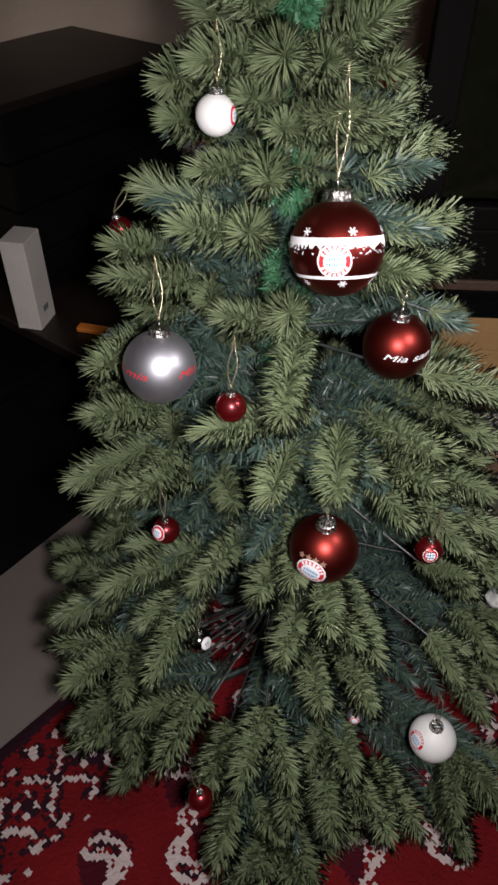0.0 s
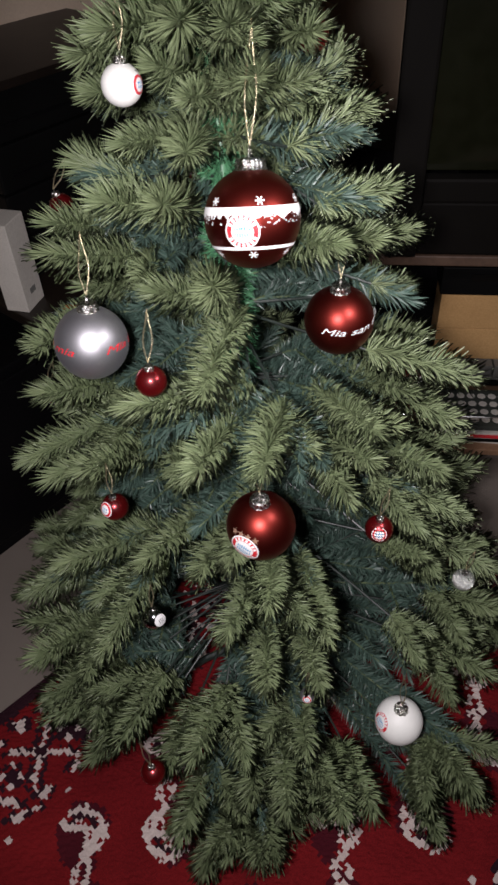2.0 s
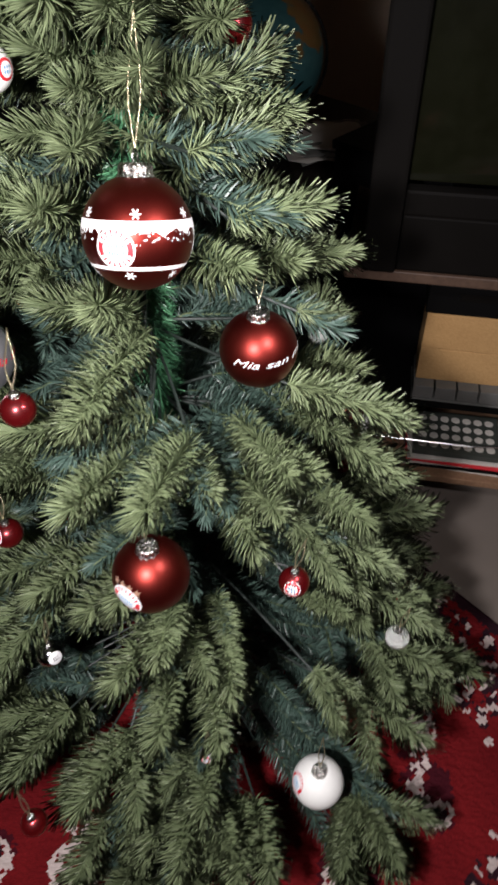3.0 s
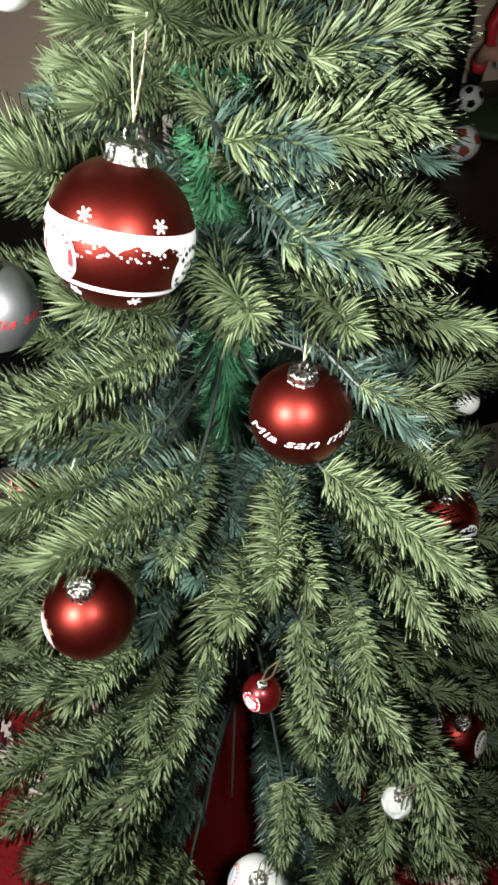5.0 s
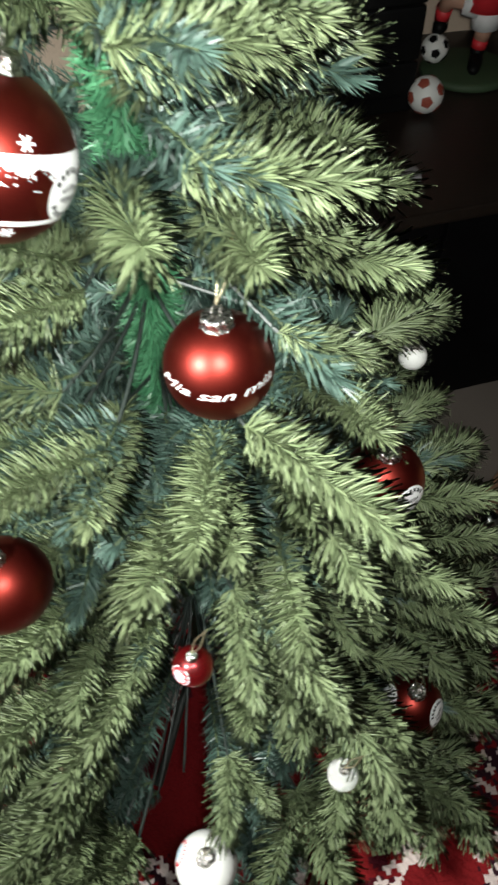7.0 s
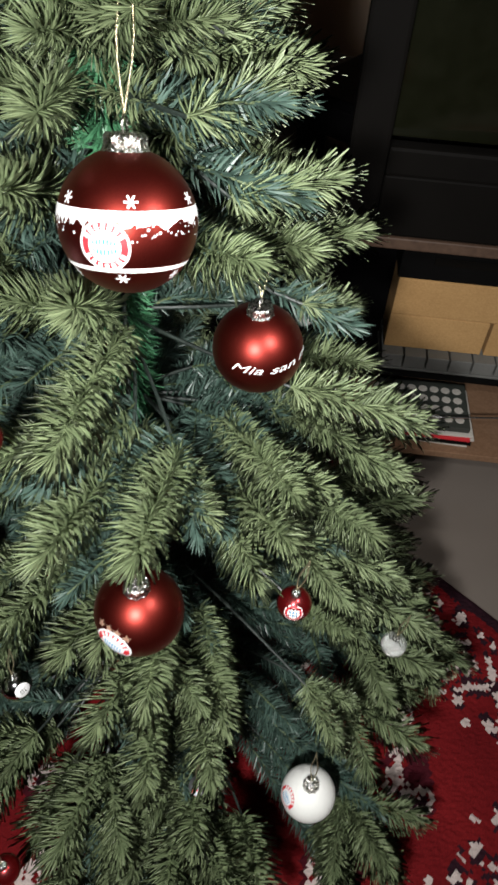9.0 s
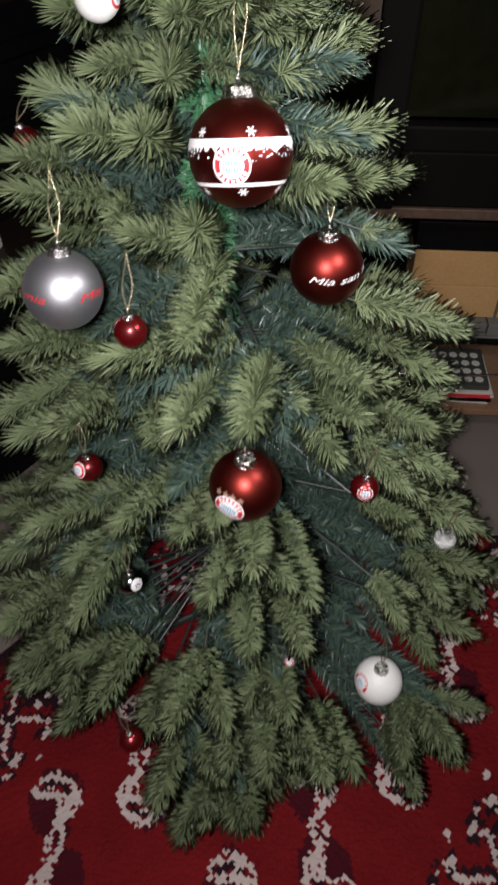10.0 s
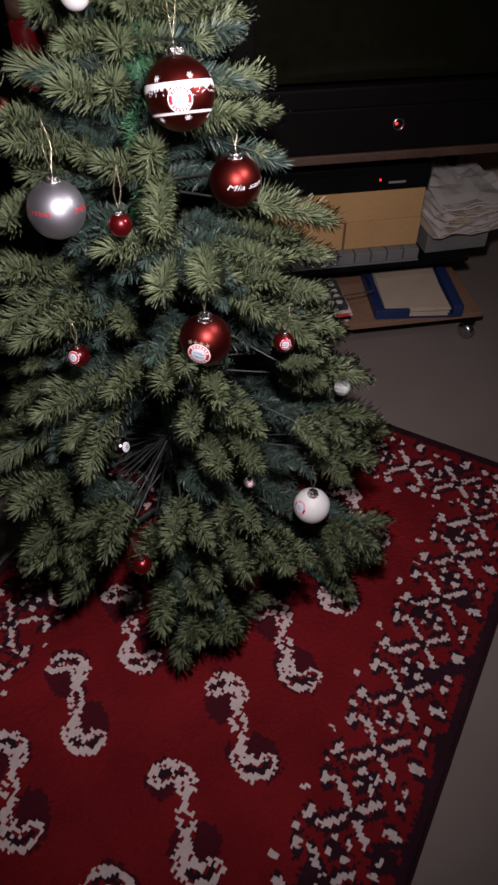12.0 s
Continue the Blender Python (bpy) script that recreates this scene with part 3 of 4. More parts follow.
# the rest of the limbs fill the crown between and behind them, further in
z = 0.15
while z < 1.62:
    reach = lerp(REACH, z)
    count = max(3, int(2 * math.pi * reach / 0.14))
    first = chance.uniform(0, 360)
    for i in range(count):
        az = (first + 360 * i / count + chance.uniform(-8, 8) + 180) % 360 - 180
        seen = -175 < az < 60 and z < 1.2
        r, h = reach * (chance.uniform(0.55, 0.78) if seen else chance.uniform(0.78, 0.98)), z + chance.uniform(-0.03, 0.03)
        p = Vector((r * math.cos(radians(az)), r * math.sin(radians(az)), h))
        # the hollow between the tiers in front of the pole stays open
        if 0.74 < h < 0.96 and -125 < az < 0:
            continue
        if min((p - q).length for q in known) > (0.075 if seen else 0.06):
            branch(az, r, h, chance, pairs=1, size=chance.uniform(0.85, 1.0), inner=seen and z < 1.0)
    z += 0.085
branch(0, 0.006, 1.68, chance, rise=88, pairs=0)

# the pole, wound with bright green foil, and its folding stand
part("trunk", lathe([(0, 0.03), (0.014, 0.03), (0.014, 0.9), (0.0115, 0.905), (0.0115, 1.57), (0, 1.575)], 16), NEEDLE_TRUNK, tree, "dark green metal pole", smooth=True)
rnd = np.random.RandomState(3)
cnt = 13000
hz = rnd.uniform(0.5, 1.58, cnt)
ta = rnd.uniform(0, 2 * np.pi, cnt)
ps = np.stack([0.012 * np.cos(ta), 0.012 * np.sin(ta), hz], -1)
ds = np.stack([np.cos(ta), np.sin(ta), rnd.uniform(-0.7, 0.7, cnt)], -1)
nv, nf = needles(ps, ds, rnd.uniform(0.012, 0.027, cnt), 0.0009, rnd, True, curl=0.0)
me = bpy.data.meshes.new("trunk_needles")
me.from_pydata(nv.tolist(), [], nf)
me.materials.append(NEEDLE_TRUNK)
link("trunk_needles", me, tree, None, "bright green foil needles wound round the pole")
part("stand_hub", lathe([(0, 0.012), (0.024, 0.012), (0.024, 0.11), (0.017, 0.115), (0.017, 0.03), (0, 0.03)], 18), WIRE, tree, smooth=True)
for i in range(4):
    ang = radians(20 + 90 * i)
    c, s = math.cos(ang), math.sin(ang)
    part("stand_leg", tube([(0.02 * c, 0.02 * s, 0.09), (0.1 * c, 0.1 * s, 0.07), (0.19 * c, 0.19 * s, 0.022), (0.21 * c, 0.21 * s, 0.0165)], 0.007, 8), WIRE, tree)

# ---- baubles ----


def on_ball(r, lon, lat):
    return Vector((r * math.cos(lat) * math.cos(lon), r * math.cos(lat) * math.sin(lon), r * math.sin(lat)))


def patch(r, lon, lat, shape, bm=None, turn=0.0):
    """Lays flat faces, given as lists of points in radians, onto a ball round the direction lon, lat."""
    bm = bm or bmesh.new()
    m = Matrix.Rotation(lon, 4, "Z") @ Matrix.Rotation(-lat, 4, "Y") @ Matrix.Rotation(turn, 4, "X")
    made = []
    for face in shape:
        vs = []
        for x, y in face:
            a = math.hypot(x, y)
            k = math.sin(a) / a if a > 1e-9 else 1
            vs.append(bm.verts.new(m @ Vector((r * math.cos(a), r * k * x, r * k * y))))
        made.append(bm.faces.new(vs))
    return bm, made


def ring_faces(r0, r1, seg=36, rows=3):
    out = []
    for j in range(rows):
        a, b = r0 + (r1 - r0) * j / rows, r0 + (r1 - r0) * (j + 1) / rows
        for i in range(seg):
            t, s = 2 * math.pi * i / seg, 2 * math.pi * (i + 1) / seg
            pts = [(b * math.cos(t), b * math.sin(t)), (b * math.cos(s), b * math.sin(s))]
            pts += [(a * math.cos(s), a * math.sin(s)), (a * math.cos(t), a * math.sin(t))] if a > 1e-6 else [(0, 0)]
            out.append(pts)
    return out


def badge(parent, r, lon, lat, size, turn=0.0, plain=False):
    """A round club badge: plain rings and a field of blue lozenges, with bars for its lettering."""
    lon, lat, turn, size = radians(lon), radians(lat), radians(turn), radians(size)
    small = r < 0.025
    bm = bmesh.new()
    for i, (a, b) in enumerate(((0, 0.64), (0.64, 0.9), (0.9, 1.0))):
        for f in patch(r * 1.006, lon, lat, ring_faces(a * size, b * size), bm, turn)[1]:
            f.material_index = 1 if i == 1 and not plain else 0
    bmesh.ops.remove_doubles(bm, verts=bm.verts[:], dist=r * 1e-4)
    bmesh.ops.recalc_face_normals(bm, faces=bm.faces[:])
    disc = link("badge", data(bm, WHITE_INK, RED_INK), parent, None, "round printed badge with a ring")
    ink = BLACK_PLASTIC if plain else BLUE_INK
    for i in ((-2, 0, 2) if small else range(-3, 4)):
        x, w = i * 0.14 * size, (0.09 if small else 0.05) * size
        h = 0.36 * size * math.sqrt(1 - (i / 4.2) ** 2)
        for lo, hi in ((-h, -0.02 * size), (0.02 * size, h)):
            part("lozenge", patch(r * 1.012, lon, lat, [[(x - w, lo + 0.1 * size), (x + w * 0.2, lo), (x + w, hi - 0.1 * size), (x - w * 0.2, hi)]], None, turn)[0], ink, disc)
    for i in range(0 if small else 18):
        if i in (0, 1, 9, 10):
            continue
        t = 2 * math.pi * (i - 0.5) / 18
        c, s, p, q = math.cos(t), math.sin(t), 0.67 * size, 0.87 * size
        w = 0.088 * size
        part("letter_bar", patch(r * 1.012, lon, lat, [[(p * c + w * s, p * s - w * c), (q * c + w * s, q * s - w * c), (q * c - w * s, q * s + w * c), (p * c - w * s, p * s + w * c)]], None, turn)[0], BLACK_PLASTIC if plain else WHITE_INK, disc)


def band(r, lat0, lat1, ragged=0.0, seg=120):
    bm = bmesh.new()
    rnd = random.Random(2)
    rows = []
    for i in range(seg):
        t = 2 * math.pi * i / seg
        low = lat0 - (rnd.uniform(0, ragged) if ragged else 0)
        rows.append([bm.verts.new(on_ball(r * 1.004, t, radians(a))) for a in (low, (low + lat1) / 2, lat1)])
    for i in range(seg):
        a, b = rows[i], rows[(i + 1) % seg]
        for j in range(2):
            bm.faces.new((a[j], b[j], b[j + 1], a[j + 1]))
    return bm


def star(points, outer, inner):
    out = []
    for i in range(points * 2):
        t = math.pi / 2 + math.pi * i / points
        k = outer if i % 2 == 0 else inner
        out.append((k * math.cos(t), k * math.sin(t)))
    return [[(0, 0), out[i], out[(i + 1) % len(out)]] for i in range(len(out))]


def flake(size):
    out = []
    for i in range(6):
        t = math.pi * i / 3
        c, s, w = math.cos(t) * size, math.sin(t) * size, 0.16
        out.append([(w * s, -w * c), (c + w * s, s - w * c), (c - w * s, s + w * c), (-w * s, w * c)])
    return out


def lettering(parent, text, r, start, span, lat, height, material, label):
    """Words bent round the ball from the longitude start."""
    cu = bpy.data.curves.new("text", "FONT")
    cu.body, cu.size, cu.shear, cu.offset = text, height * 1.4, 0.35, 0.0
    ob = new("text", cu)
    me = bpy.data.meshes.new_from_object(ob.evaluated_get(bpy.context.evaluated_depsgraph_get()))
    bpy.data.objects.remove(ob)
    bpy.data.curves.remove(cu)
    bm = bmesh.new()
    bm.from_mesh(me)
    bpy.data.meshes.remove(me)
    bmesh.ops.triangulate(bm, faces=bm.faces[:])
    bmesh.ops.subdivide_edges(bm, edges=[e for e in bm.edges if e.calc_length() > height * 0.3], cuts=2)
    wide = radians(span) / max(v.co.x for v in bm.verts)
    for v in bm.verts:
        v.co = on_ball(r * 1.01, radians(start) + v.co.x * wide, radians(lat) + v.co.y / r)
    part("lettering", bm, material, parent, label)


def bauble(label, centre, r, material, axis=(0, 0, 1), hook=(0, 0.02, 0.05), cap=None, group="baubles on the tree", face=(0.09, 0.1, 1.37)):
    """A glass ball with its metal cap, wire ring and thread. Its longitude 0 looks to where the viewer first stands."""
    z = Vector(axis).normalized()
    x = Vector(face) - Vector(centre)
    x = (x - z * x.dot(z)).normalized()
    y = z.cross(x)
    m = Matrix((x, y, z)).transposed().to_4x4()
    m.translation = centre
    b = thing("bauble", label, "christmas bauble", m, group)
    seg = 28 if r < 0.03 else 56
    prof = [(r * math.cos(t), r * math.sin(t)) for t in np.linspace(-math.pi / 2, math.pi / 2, seg // 2 + 1)]
    prof[0], prof[-1] = (0, -r), (0, r)
    part("ball", lathe(prof, seg), material, b, smooth=True)
    c = cap or max(0.0045, r * 0.26)
    h = c * (0.8 if r > 0.03 else 1.05)
    z0 = math.sqrt(r * r - c * c) - 0.0006
    bm = bmesh.new()
    cs = 20
    rows = []
    for k, (rr, zz) in enumerate(((1.12, 0.0), (1.02, 0.25), (1.0, 0.8), (0.9, 1.0), (0.0, 1.06))):
        if rr == 0:
            rows.append([bm.verts.new((0, 0, z0 + h * zz))])
        else:
            rows.append([bm.verts.new(((rr + (0.07 if (i % 2 and k < 3) else 0)) * c * math.cos(2 * math.pi * i / cs), (rr + (0.07 if (i % 2 and k < 3) else 0)) * c * math.sin(2 * math.pi * i / cs), z0 + h * zz)) for i in range(cs)])
    for p, q in zip(rows, rows[1:]):
        for i in range(cs):
            j = (i + 1) % cs
            bm.faces.new((p[i], p[j], q[j], q[i]) if len(q) > 1 else (p[i], p[j], q[0]))
    part("cap", bm, CAP_METAL, b, "crimped silver metal cap")
    top = z0 + h
    part("ring", tube([(c * 0.42 * math.cos(t), 0, top + c * 0.42 * (0.8 + math.sin(t))) for t in np.linspace(0, 2 * math.pi, 15)[:-1]], c * 0.07, 5, closed=True), CAP_METAL, b, "thin wire hanging ring")
    # a doubled thread from the ring to the twig it hangs on
    inv = m.to_3x3().inverted()
    end = inv @ Vector(hook)
    start = Vector((0, 0, top + c * 0.75))
    side = end.cross(Vector((1, 0, 0.3))).normalized() * min(0.006, end.length * 0.09)
    strand = []
    for k in range(15):
        t = k / 14
        p = start + end * (1 - abs(2 * t - 1)) + side * math.sin(math.pi * 2 * t) * (0.6 + 0.4 * math.sin(9 * t))
        strand.append(p)
    part("thread", tube(strand, 0.0008 if r < 0.03 else 0.0007, 5), GOLD, b, "gold metallic hanging thread")
    return b


big = bauble("large satin red glass bauble with white snow bands and a badge", (0.153, 0.752, 1.047), 0.0458, RED_SATIN, (-0.03, 0.37, 0.92), (0.004, 0.025, 0.1), cap=0.0135)
part("snow_band", band(0.0458, 9.0, 16.5, 7.0), WHITE_INK, big, "white printed band of drifting snow")
part("lower_band", band(0.0458, -33, -28.5), WHITE_INK, big, "thin white printed band")
for lon in (-3, 117, -123):
    badge(big, 0.0458, lon, -10.5, 20.5, 0, lon > 0)
bm = bmesh.new()
dots = random.Random(8)
for _ in range(230):
    patch(0.0458 * 1.005, radians(dots.uniform(0, 360)), radians(dots.triangular(-8, 9, 7)), [[(0.02 * k * math.cos(t), 0.02 * k * math.sin(t)) for t in np.linspace(0, 2 * math.pi, 7)[:-1]] for k in (dots.uniform(0.4, 1.2),)], bm)
part("snow_dots", bm, WHITE_INK, big, "small white printed snow dots")
for lon in range(0, 360, 60):
    for dl, lat in ((19, 23), (9, -40)):
        part("snowflake", patch(0.0458 * 1.006, radians(lon + dl), radians(lat), flake(0.095))[0], WHITE_INK, big)

mia = bauble("satin dark red glass bauble with white script lettering", (0.243, 0.827, 0.885), 0.0405, RED_SATIN, (0, 0, 1), (0.0, 0.02, 0.045), cap=0.0105)
lettering(mia, "Mia san mia", 0.0405, -21, 138, 6, 0.0076, WHITE_INK, "white script words")

sil = bauble("satin silver glass bauble with red script lettering", (-0.03, 0.749, 0.906), 0.0405, SILVER_SATIN, (0.05, 0.16, 1), (-0.003, 0.03, 0.06), cap=0.0105)
lettering(sil, "Mia san mia   Mia san mia", 0.0405, 27, 314, 3, 0.0085, RED_INK, "red script words")

low = bauble("satin red glass bauble with copper stars over a badge", (0.157, 0.645, 0.727), 0.0398, RED_SATIN, (0, 0, 1), (0.0, 0.015, 0.05), cap=0.0105)
badge(low, 0.0398, -19, 0, 26, -14)
for lon, lat in ((-41, 26), (-27, 27.5), (-13, 27), (1, 23)):
    part("star", patch(0.0398 * 1.006, radians(lon), radians(lat), star(5, 0.115, 0.05))[0], COPPER_INK, low, "small copper printed star")

right = bauble("satin red glass bauble with a white badge among the branches", (0.336, 0.953, 0.687), 0.0395, RED_SATIN, (0, 0, 1), (-0.01, 0, 0.05), cap=0.0105, face=(0.53, 0.6, 1.23))
badge(right, 0.0395, 42, 8, 27, 0, True)
rr = bauble("satin red glass bauble with two pale badges near the rug", (0.451, 0.92, 0.345), 0.0375, RED_SATIN, (0, 0, 1), (-0.01, 0, 0.05), cap=0.01, face=(0.53, 0.6, 1.23))
badge(rr, 0.0375, -68, 25, 27, 0, True)
badge(rr, 0.0375, 80, 25, 27, 0, True)

small = bauble("small pearly red glass bauble on a wavy thread", (0.052, 0.667, 0.917), 0.016, RED_GLOSS, (0, 0, 1), (0.004, 0.012, 0.055))
white = bauble("small matt white glass bauble with a red badge", (0.037, 0.791, 1.157), 0.0186, PEARL, (0.05, 0.15, 1), (0.0, 0.02, 0.045), cap=0.006)
badge(white, 0.0186, 70, 4, 29)
sl = bauble("small glossy red bauble with a pale badge", (-0.037, 0.715, 0.674), 0.0178, RED_GLOSS, (0, 0, 1), (-0.004, 0.015, 0.04))
badge(sl, 0.0178, -48, 25, 34)
sr = bauble("small glossy red bauble with a badge", (0.3, 0.707, 0.653), 0.018, RED_GLOSS, (0, 0, 1), (0.01, 0.012, 0.04))
badge(sr, 0.0178, 15, 22, 32)
wlow = bauble("matt white glass bauble with a red badge under the branches", (0.353, 0.632, 0.298), 0.0358, PEARL, (0, 0, 1), (0, 0.02, 0.05), cap=0.0095)
badge(wlow, 0.0358, -42, 25, 26)
tiny = bauble("tiny silver bauble with a badge", (0.214, 0.583, 0.455), 0.0102, SILVER_SATIN, (0, 0, 1), (0, 0.01, 0.03))
badge(tiny, 0.0102, 8, 22, 36)
bauble("small glossy red bauble hanging low", (0.01, 0.5, 0.387), 0.0165, RED_GLOSS, (0, 0, 1), (-0.012, 0.012, 0.04))
silv = bauble("small chrome silver bauble with a badge", (0.003, 0.655, 0.517), 0.0175, shade("chrome_glass", (0.5, 0.5, 0.5), (0.58, 0.58, 0.58), 0.12, 1.0), (0, 0, 1), (0.0, 0.015, 0.035))
badge(silv, 0.0175, 42, 25, 30, 0, True)
snowball = bauble("small clear glass bauble half filled with white snow", (0.438, 0.758, 0.484), 0.0162, CLEAR, (0, 0, 1), (0.01, 0.01, 0.035))
bauble("small matt white glass bauble at a branch end", (0.296, 1.061, 0.745), 0.0142, PEARL, (0, 0, 1), (-0.01, 0, 0.035))
bauble("small glossy red bauble high on the tree", (0.206, 0.928, 1.16), 0.0178, RED_GLOSS, (0, 0, 1), (-0.01, 0, 0.04))
bauble("small glossy red bauble at a branch end", (-0.087, 0.909, 0.99), 0.0145, RED_GLOSS, (-0.3, 0, 1), (0.025, 0.0, 0.04))
bauble("small clear glass bauble at a branch end", (-0.158, 0.891, 0.716), 0.0155, CLEAR, (0, 0, 1), (0.015, 0, 0.04))
bauble("small glossy red bauble below a larger one", (0.345, 0.945, 0.61), 0.0135, RED_GLOSS, (0, 0, 1), (-0.005, 0, 0.03))
part("snow_fill", lathe([(0, -0.0145), (0.006, -0.0132), (0.0105, -0.01), (0.0138, -0.0045), (0.0145, 0.0), (0.009, 0.0022), (0, 0.003)], 20), PEARL, snowball, "white artificial snow", smooth=True)
bauble("small glossy red bauble half hidden in the crown", (0.168, 0.93, 1.125), 0.015, RED_GLOSS, (0, 0, 1), (-0.01, 0, 0.03))

# ---- the black furniture along the wall ----
SIDE_U, SIDE_V = Vector((0.59, 0.807, 0)), Vector((0.807, -0.59, 0))
SIDE_TURN = math.degrees(math.atan2(0.807, 0.59))


def side_place(u, v, z=0.0, turn=0.0):
    """A pose along the sideboard: x runs along it, y towards the wall."""
    p = SIDE_U * u + SIDE_V * v
    return pose(p.x, p.y, z, 0, 0, SIDE_TURN + turn)


board = thing("sideboard", "low black lacquered sideboard with a dark brown top", "sideboard", side_place(1.52, -1.18))
part("body", box(1.22, 0.6, 0.52, (0.05, 0.03, 0.03), 0.004), BLACK_WOOD, board)
part("top", box(1.36, 0.68, 0.026, (0, 0, 0.55), 0.005), BROWN_WOOD, board, "dark brown wooden top")
part("plinth", box(1.16, 0.56, 0.034, (0.05, 0.03, 0), 0.002), BLACK_WOOD, board)
for i in range(3):
    d = part("door", box(0.39, 0.016, 0.47, (-0.35 + 0.4 * i, -0.276, 0.055), 0.003), BLACK_WOOD, board)
    part("handle", tube([(-0.19 + 0.4 * i, -0.284, 0.3), (-0.19 + 0.4 * i, -0.3, 0.305), (-0.19 + 0.4 * i, -0.3, 0.375), (-0.19 + 0.4 * i, -0.284, 0.38)], 0.004, 8), BLACK_PLASTIC, d)

chest = thing("low_cabinet", "low black cabinet beside the sideboard", "cabinet", side_place(0.36, -1.33))
part("body", box(1.1, 0.46, 0.44, (0, 0, 0.03), 0.006), BLACK_WOOD, chest)
part("plinth", box(1.04, 0.44, 0.036, (0, -0.006, 0), 0.002), BLACK_WOOD, chest)
for i in range(2):
    part("door", box(0.54, 0.014, 0.4, (-0.275 + 0.55 * i, -0.237, 0.05), 0.003), BLACK_WOOD, chest)

hifi = thing("hifi_stack", "stack of black hi-fi units with a brown wooden lid", "stereo", side_place(1.172, -1.34, 0.576))
for i in range(4):
    unit = part("unit", box(0.48, 0.34, 0.09, (0, 0, 0.002 + i * 0.094), 0.004), BLACK_PLASTIC, hifi)
    part("fascia_groove", box(0.42, 0.004, 0.006, (0, -0.172, 0.03 + i * 0.094), 0.001), BLACK_WOOD, unit)
    part("side_slot", box(0.004, 0.26, 0.004, (0.2405, 0, 0.06 + i * 0.094), 0.001), GREY_CARD, unit)
part("lid", box(0.5, 0.36, 0.016, (0, 0, 0.375), 0.003), BROWN_WOOD, hifi, "dark brown wooden lid")

carton = thing("white_carton", "tall narrow white cardboard carton with a small grey print", "box", side_place(0.875, -1.105, 0.576, 25))
part("body", box(0.066, 0.05, 0.186, (0, 0, 0), 0.0015), PAPER, carton)
part("flap", box(0.065, 0.049, 0.0012, (0, 0, 0.186), 0.0005), PAPER, carton)
part("print", box(0.02, 0.0006, 0.012, (0, -0.0252, 0.03), 0.0), GREY_CARD, carton, "small grey printed mark")
lighter = thing("lighter", "orange plastic lighter lying on the sideboard", "lighter", side_place(0.915, -0.985, 0.5765, -68))
part("body", box(0.062, 0.022, 0.011, (0, 0, 0), 0.004), ORANGE, lighter)
part("head", box(0.014, 0.018, 0.01, (0.038, 0, 0.0005), 0.003), PAPER, lighter, "pale metal head")
remote = thing("remote_control", "slim grey remote control lying on the sideboard", "remote control", side_place(1.25, -0.955, 0.576, -7))
part("body", box(0.155, 0.036, 0.014, (0, 0, 0), 0.006), GREY_PLASTIC, remote)
part("button_pad", box(0.03, 0.012, 0.002, (0.035, 0, 0.0138), 0.0008), BLACK_PLASTIC, remote)


def football(centre, r, spots, name, label, m=None):
    b = thing(name, label, "football", Matrix.Translation(centre))
    seg = 32
    prof = [(r * math.cos(t), r * math.sin(t)) for t in np.linspace(-math.pi / 2, math.pi / 2, 17)]
    prof[0], prof[-1] = (0, -r), (0, r)
    part("ball", lathe(prof, seg), PEARL, b, smooth=True)
    phi = (1 + 5 ** 0.5) / 2
    for s in (-1, 1):
        for t in (-1, 1):
            for v in ((0, s, t * phi), (s, t * phi, 0), (t * phi, 0, s)):
                w = Vector(v).normalized()
                lon, lat = math.atan2(w.y, w.x), math.asin(w.z)
                bm = patch(r * 1.025, lon, lat, ring_faces(0, 0.36, 5, 4))[0]
                part("patch", bm, spots, b)


FADED_RED = shade("faded_red", (0.26, 0.05, 0.03), (0.34, 0.075, 0.045), 0.6)
football((-0.09, 1.84, 0.61), 0.0335, FADED_RED, "toy_football", "small white toy football with red patches on the sideboard")


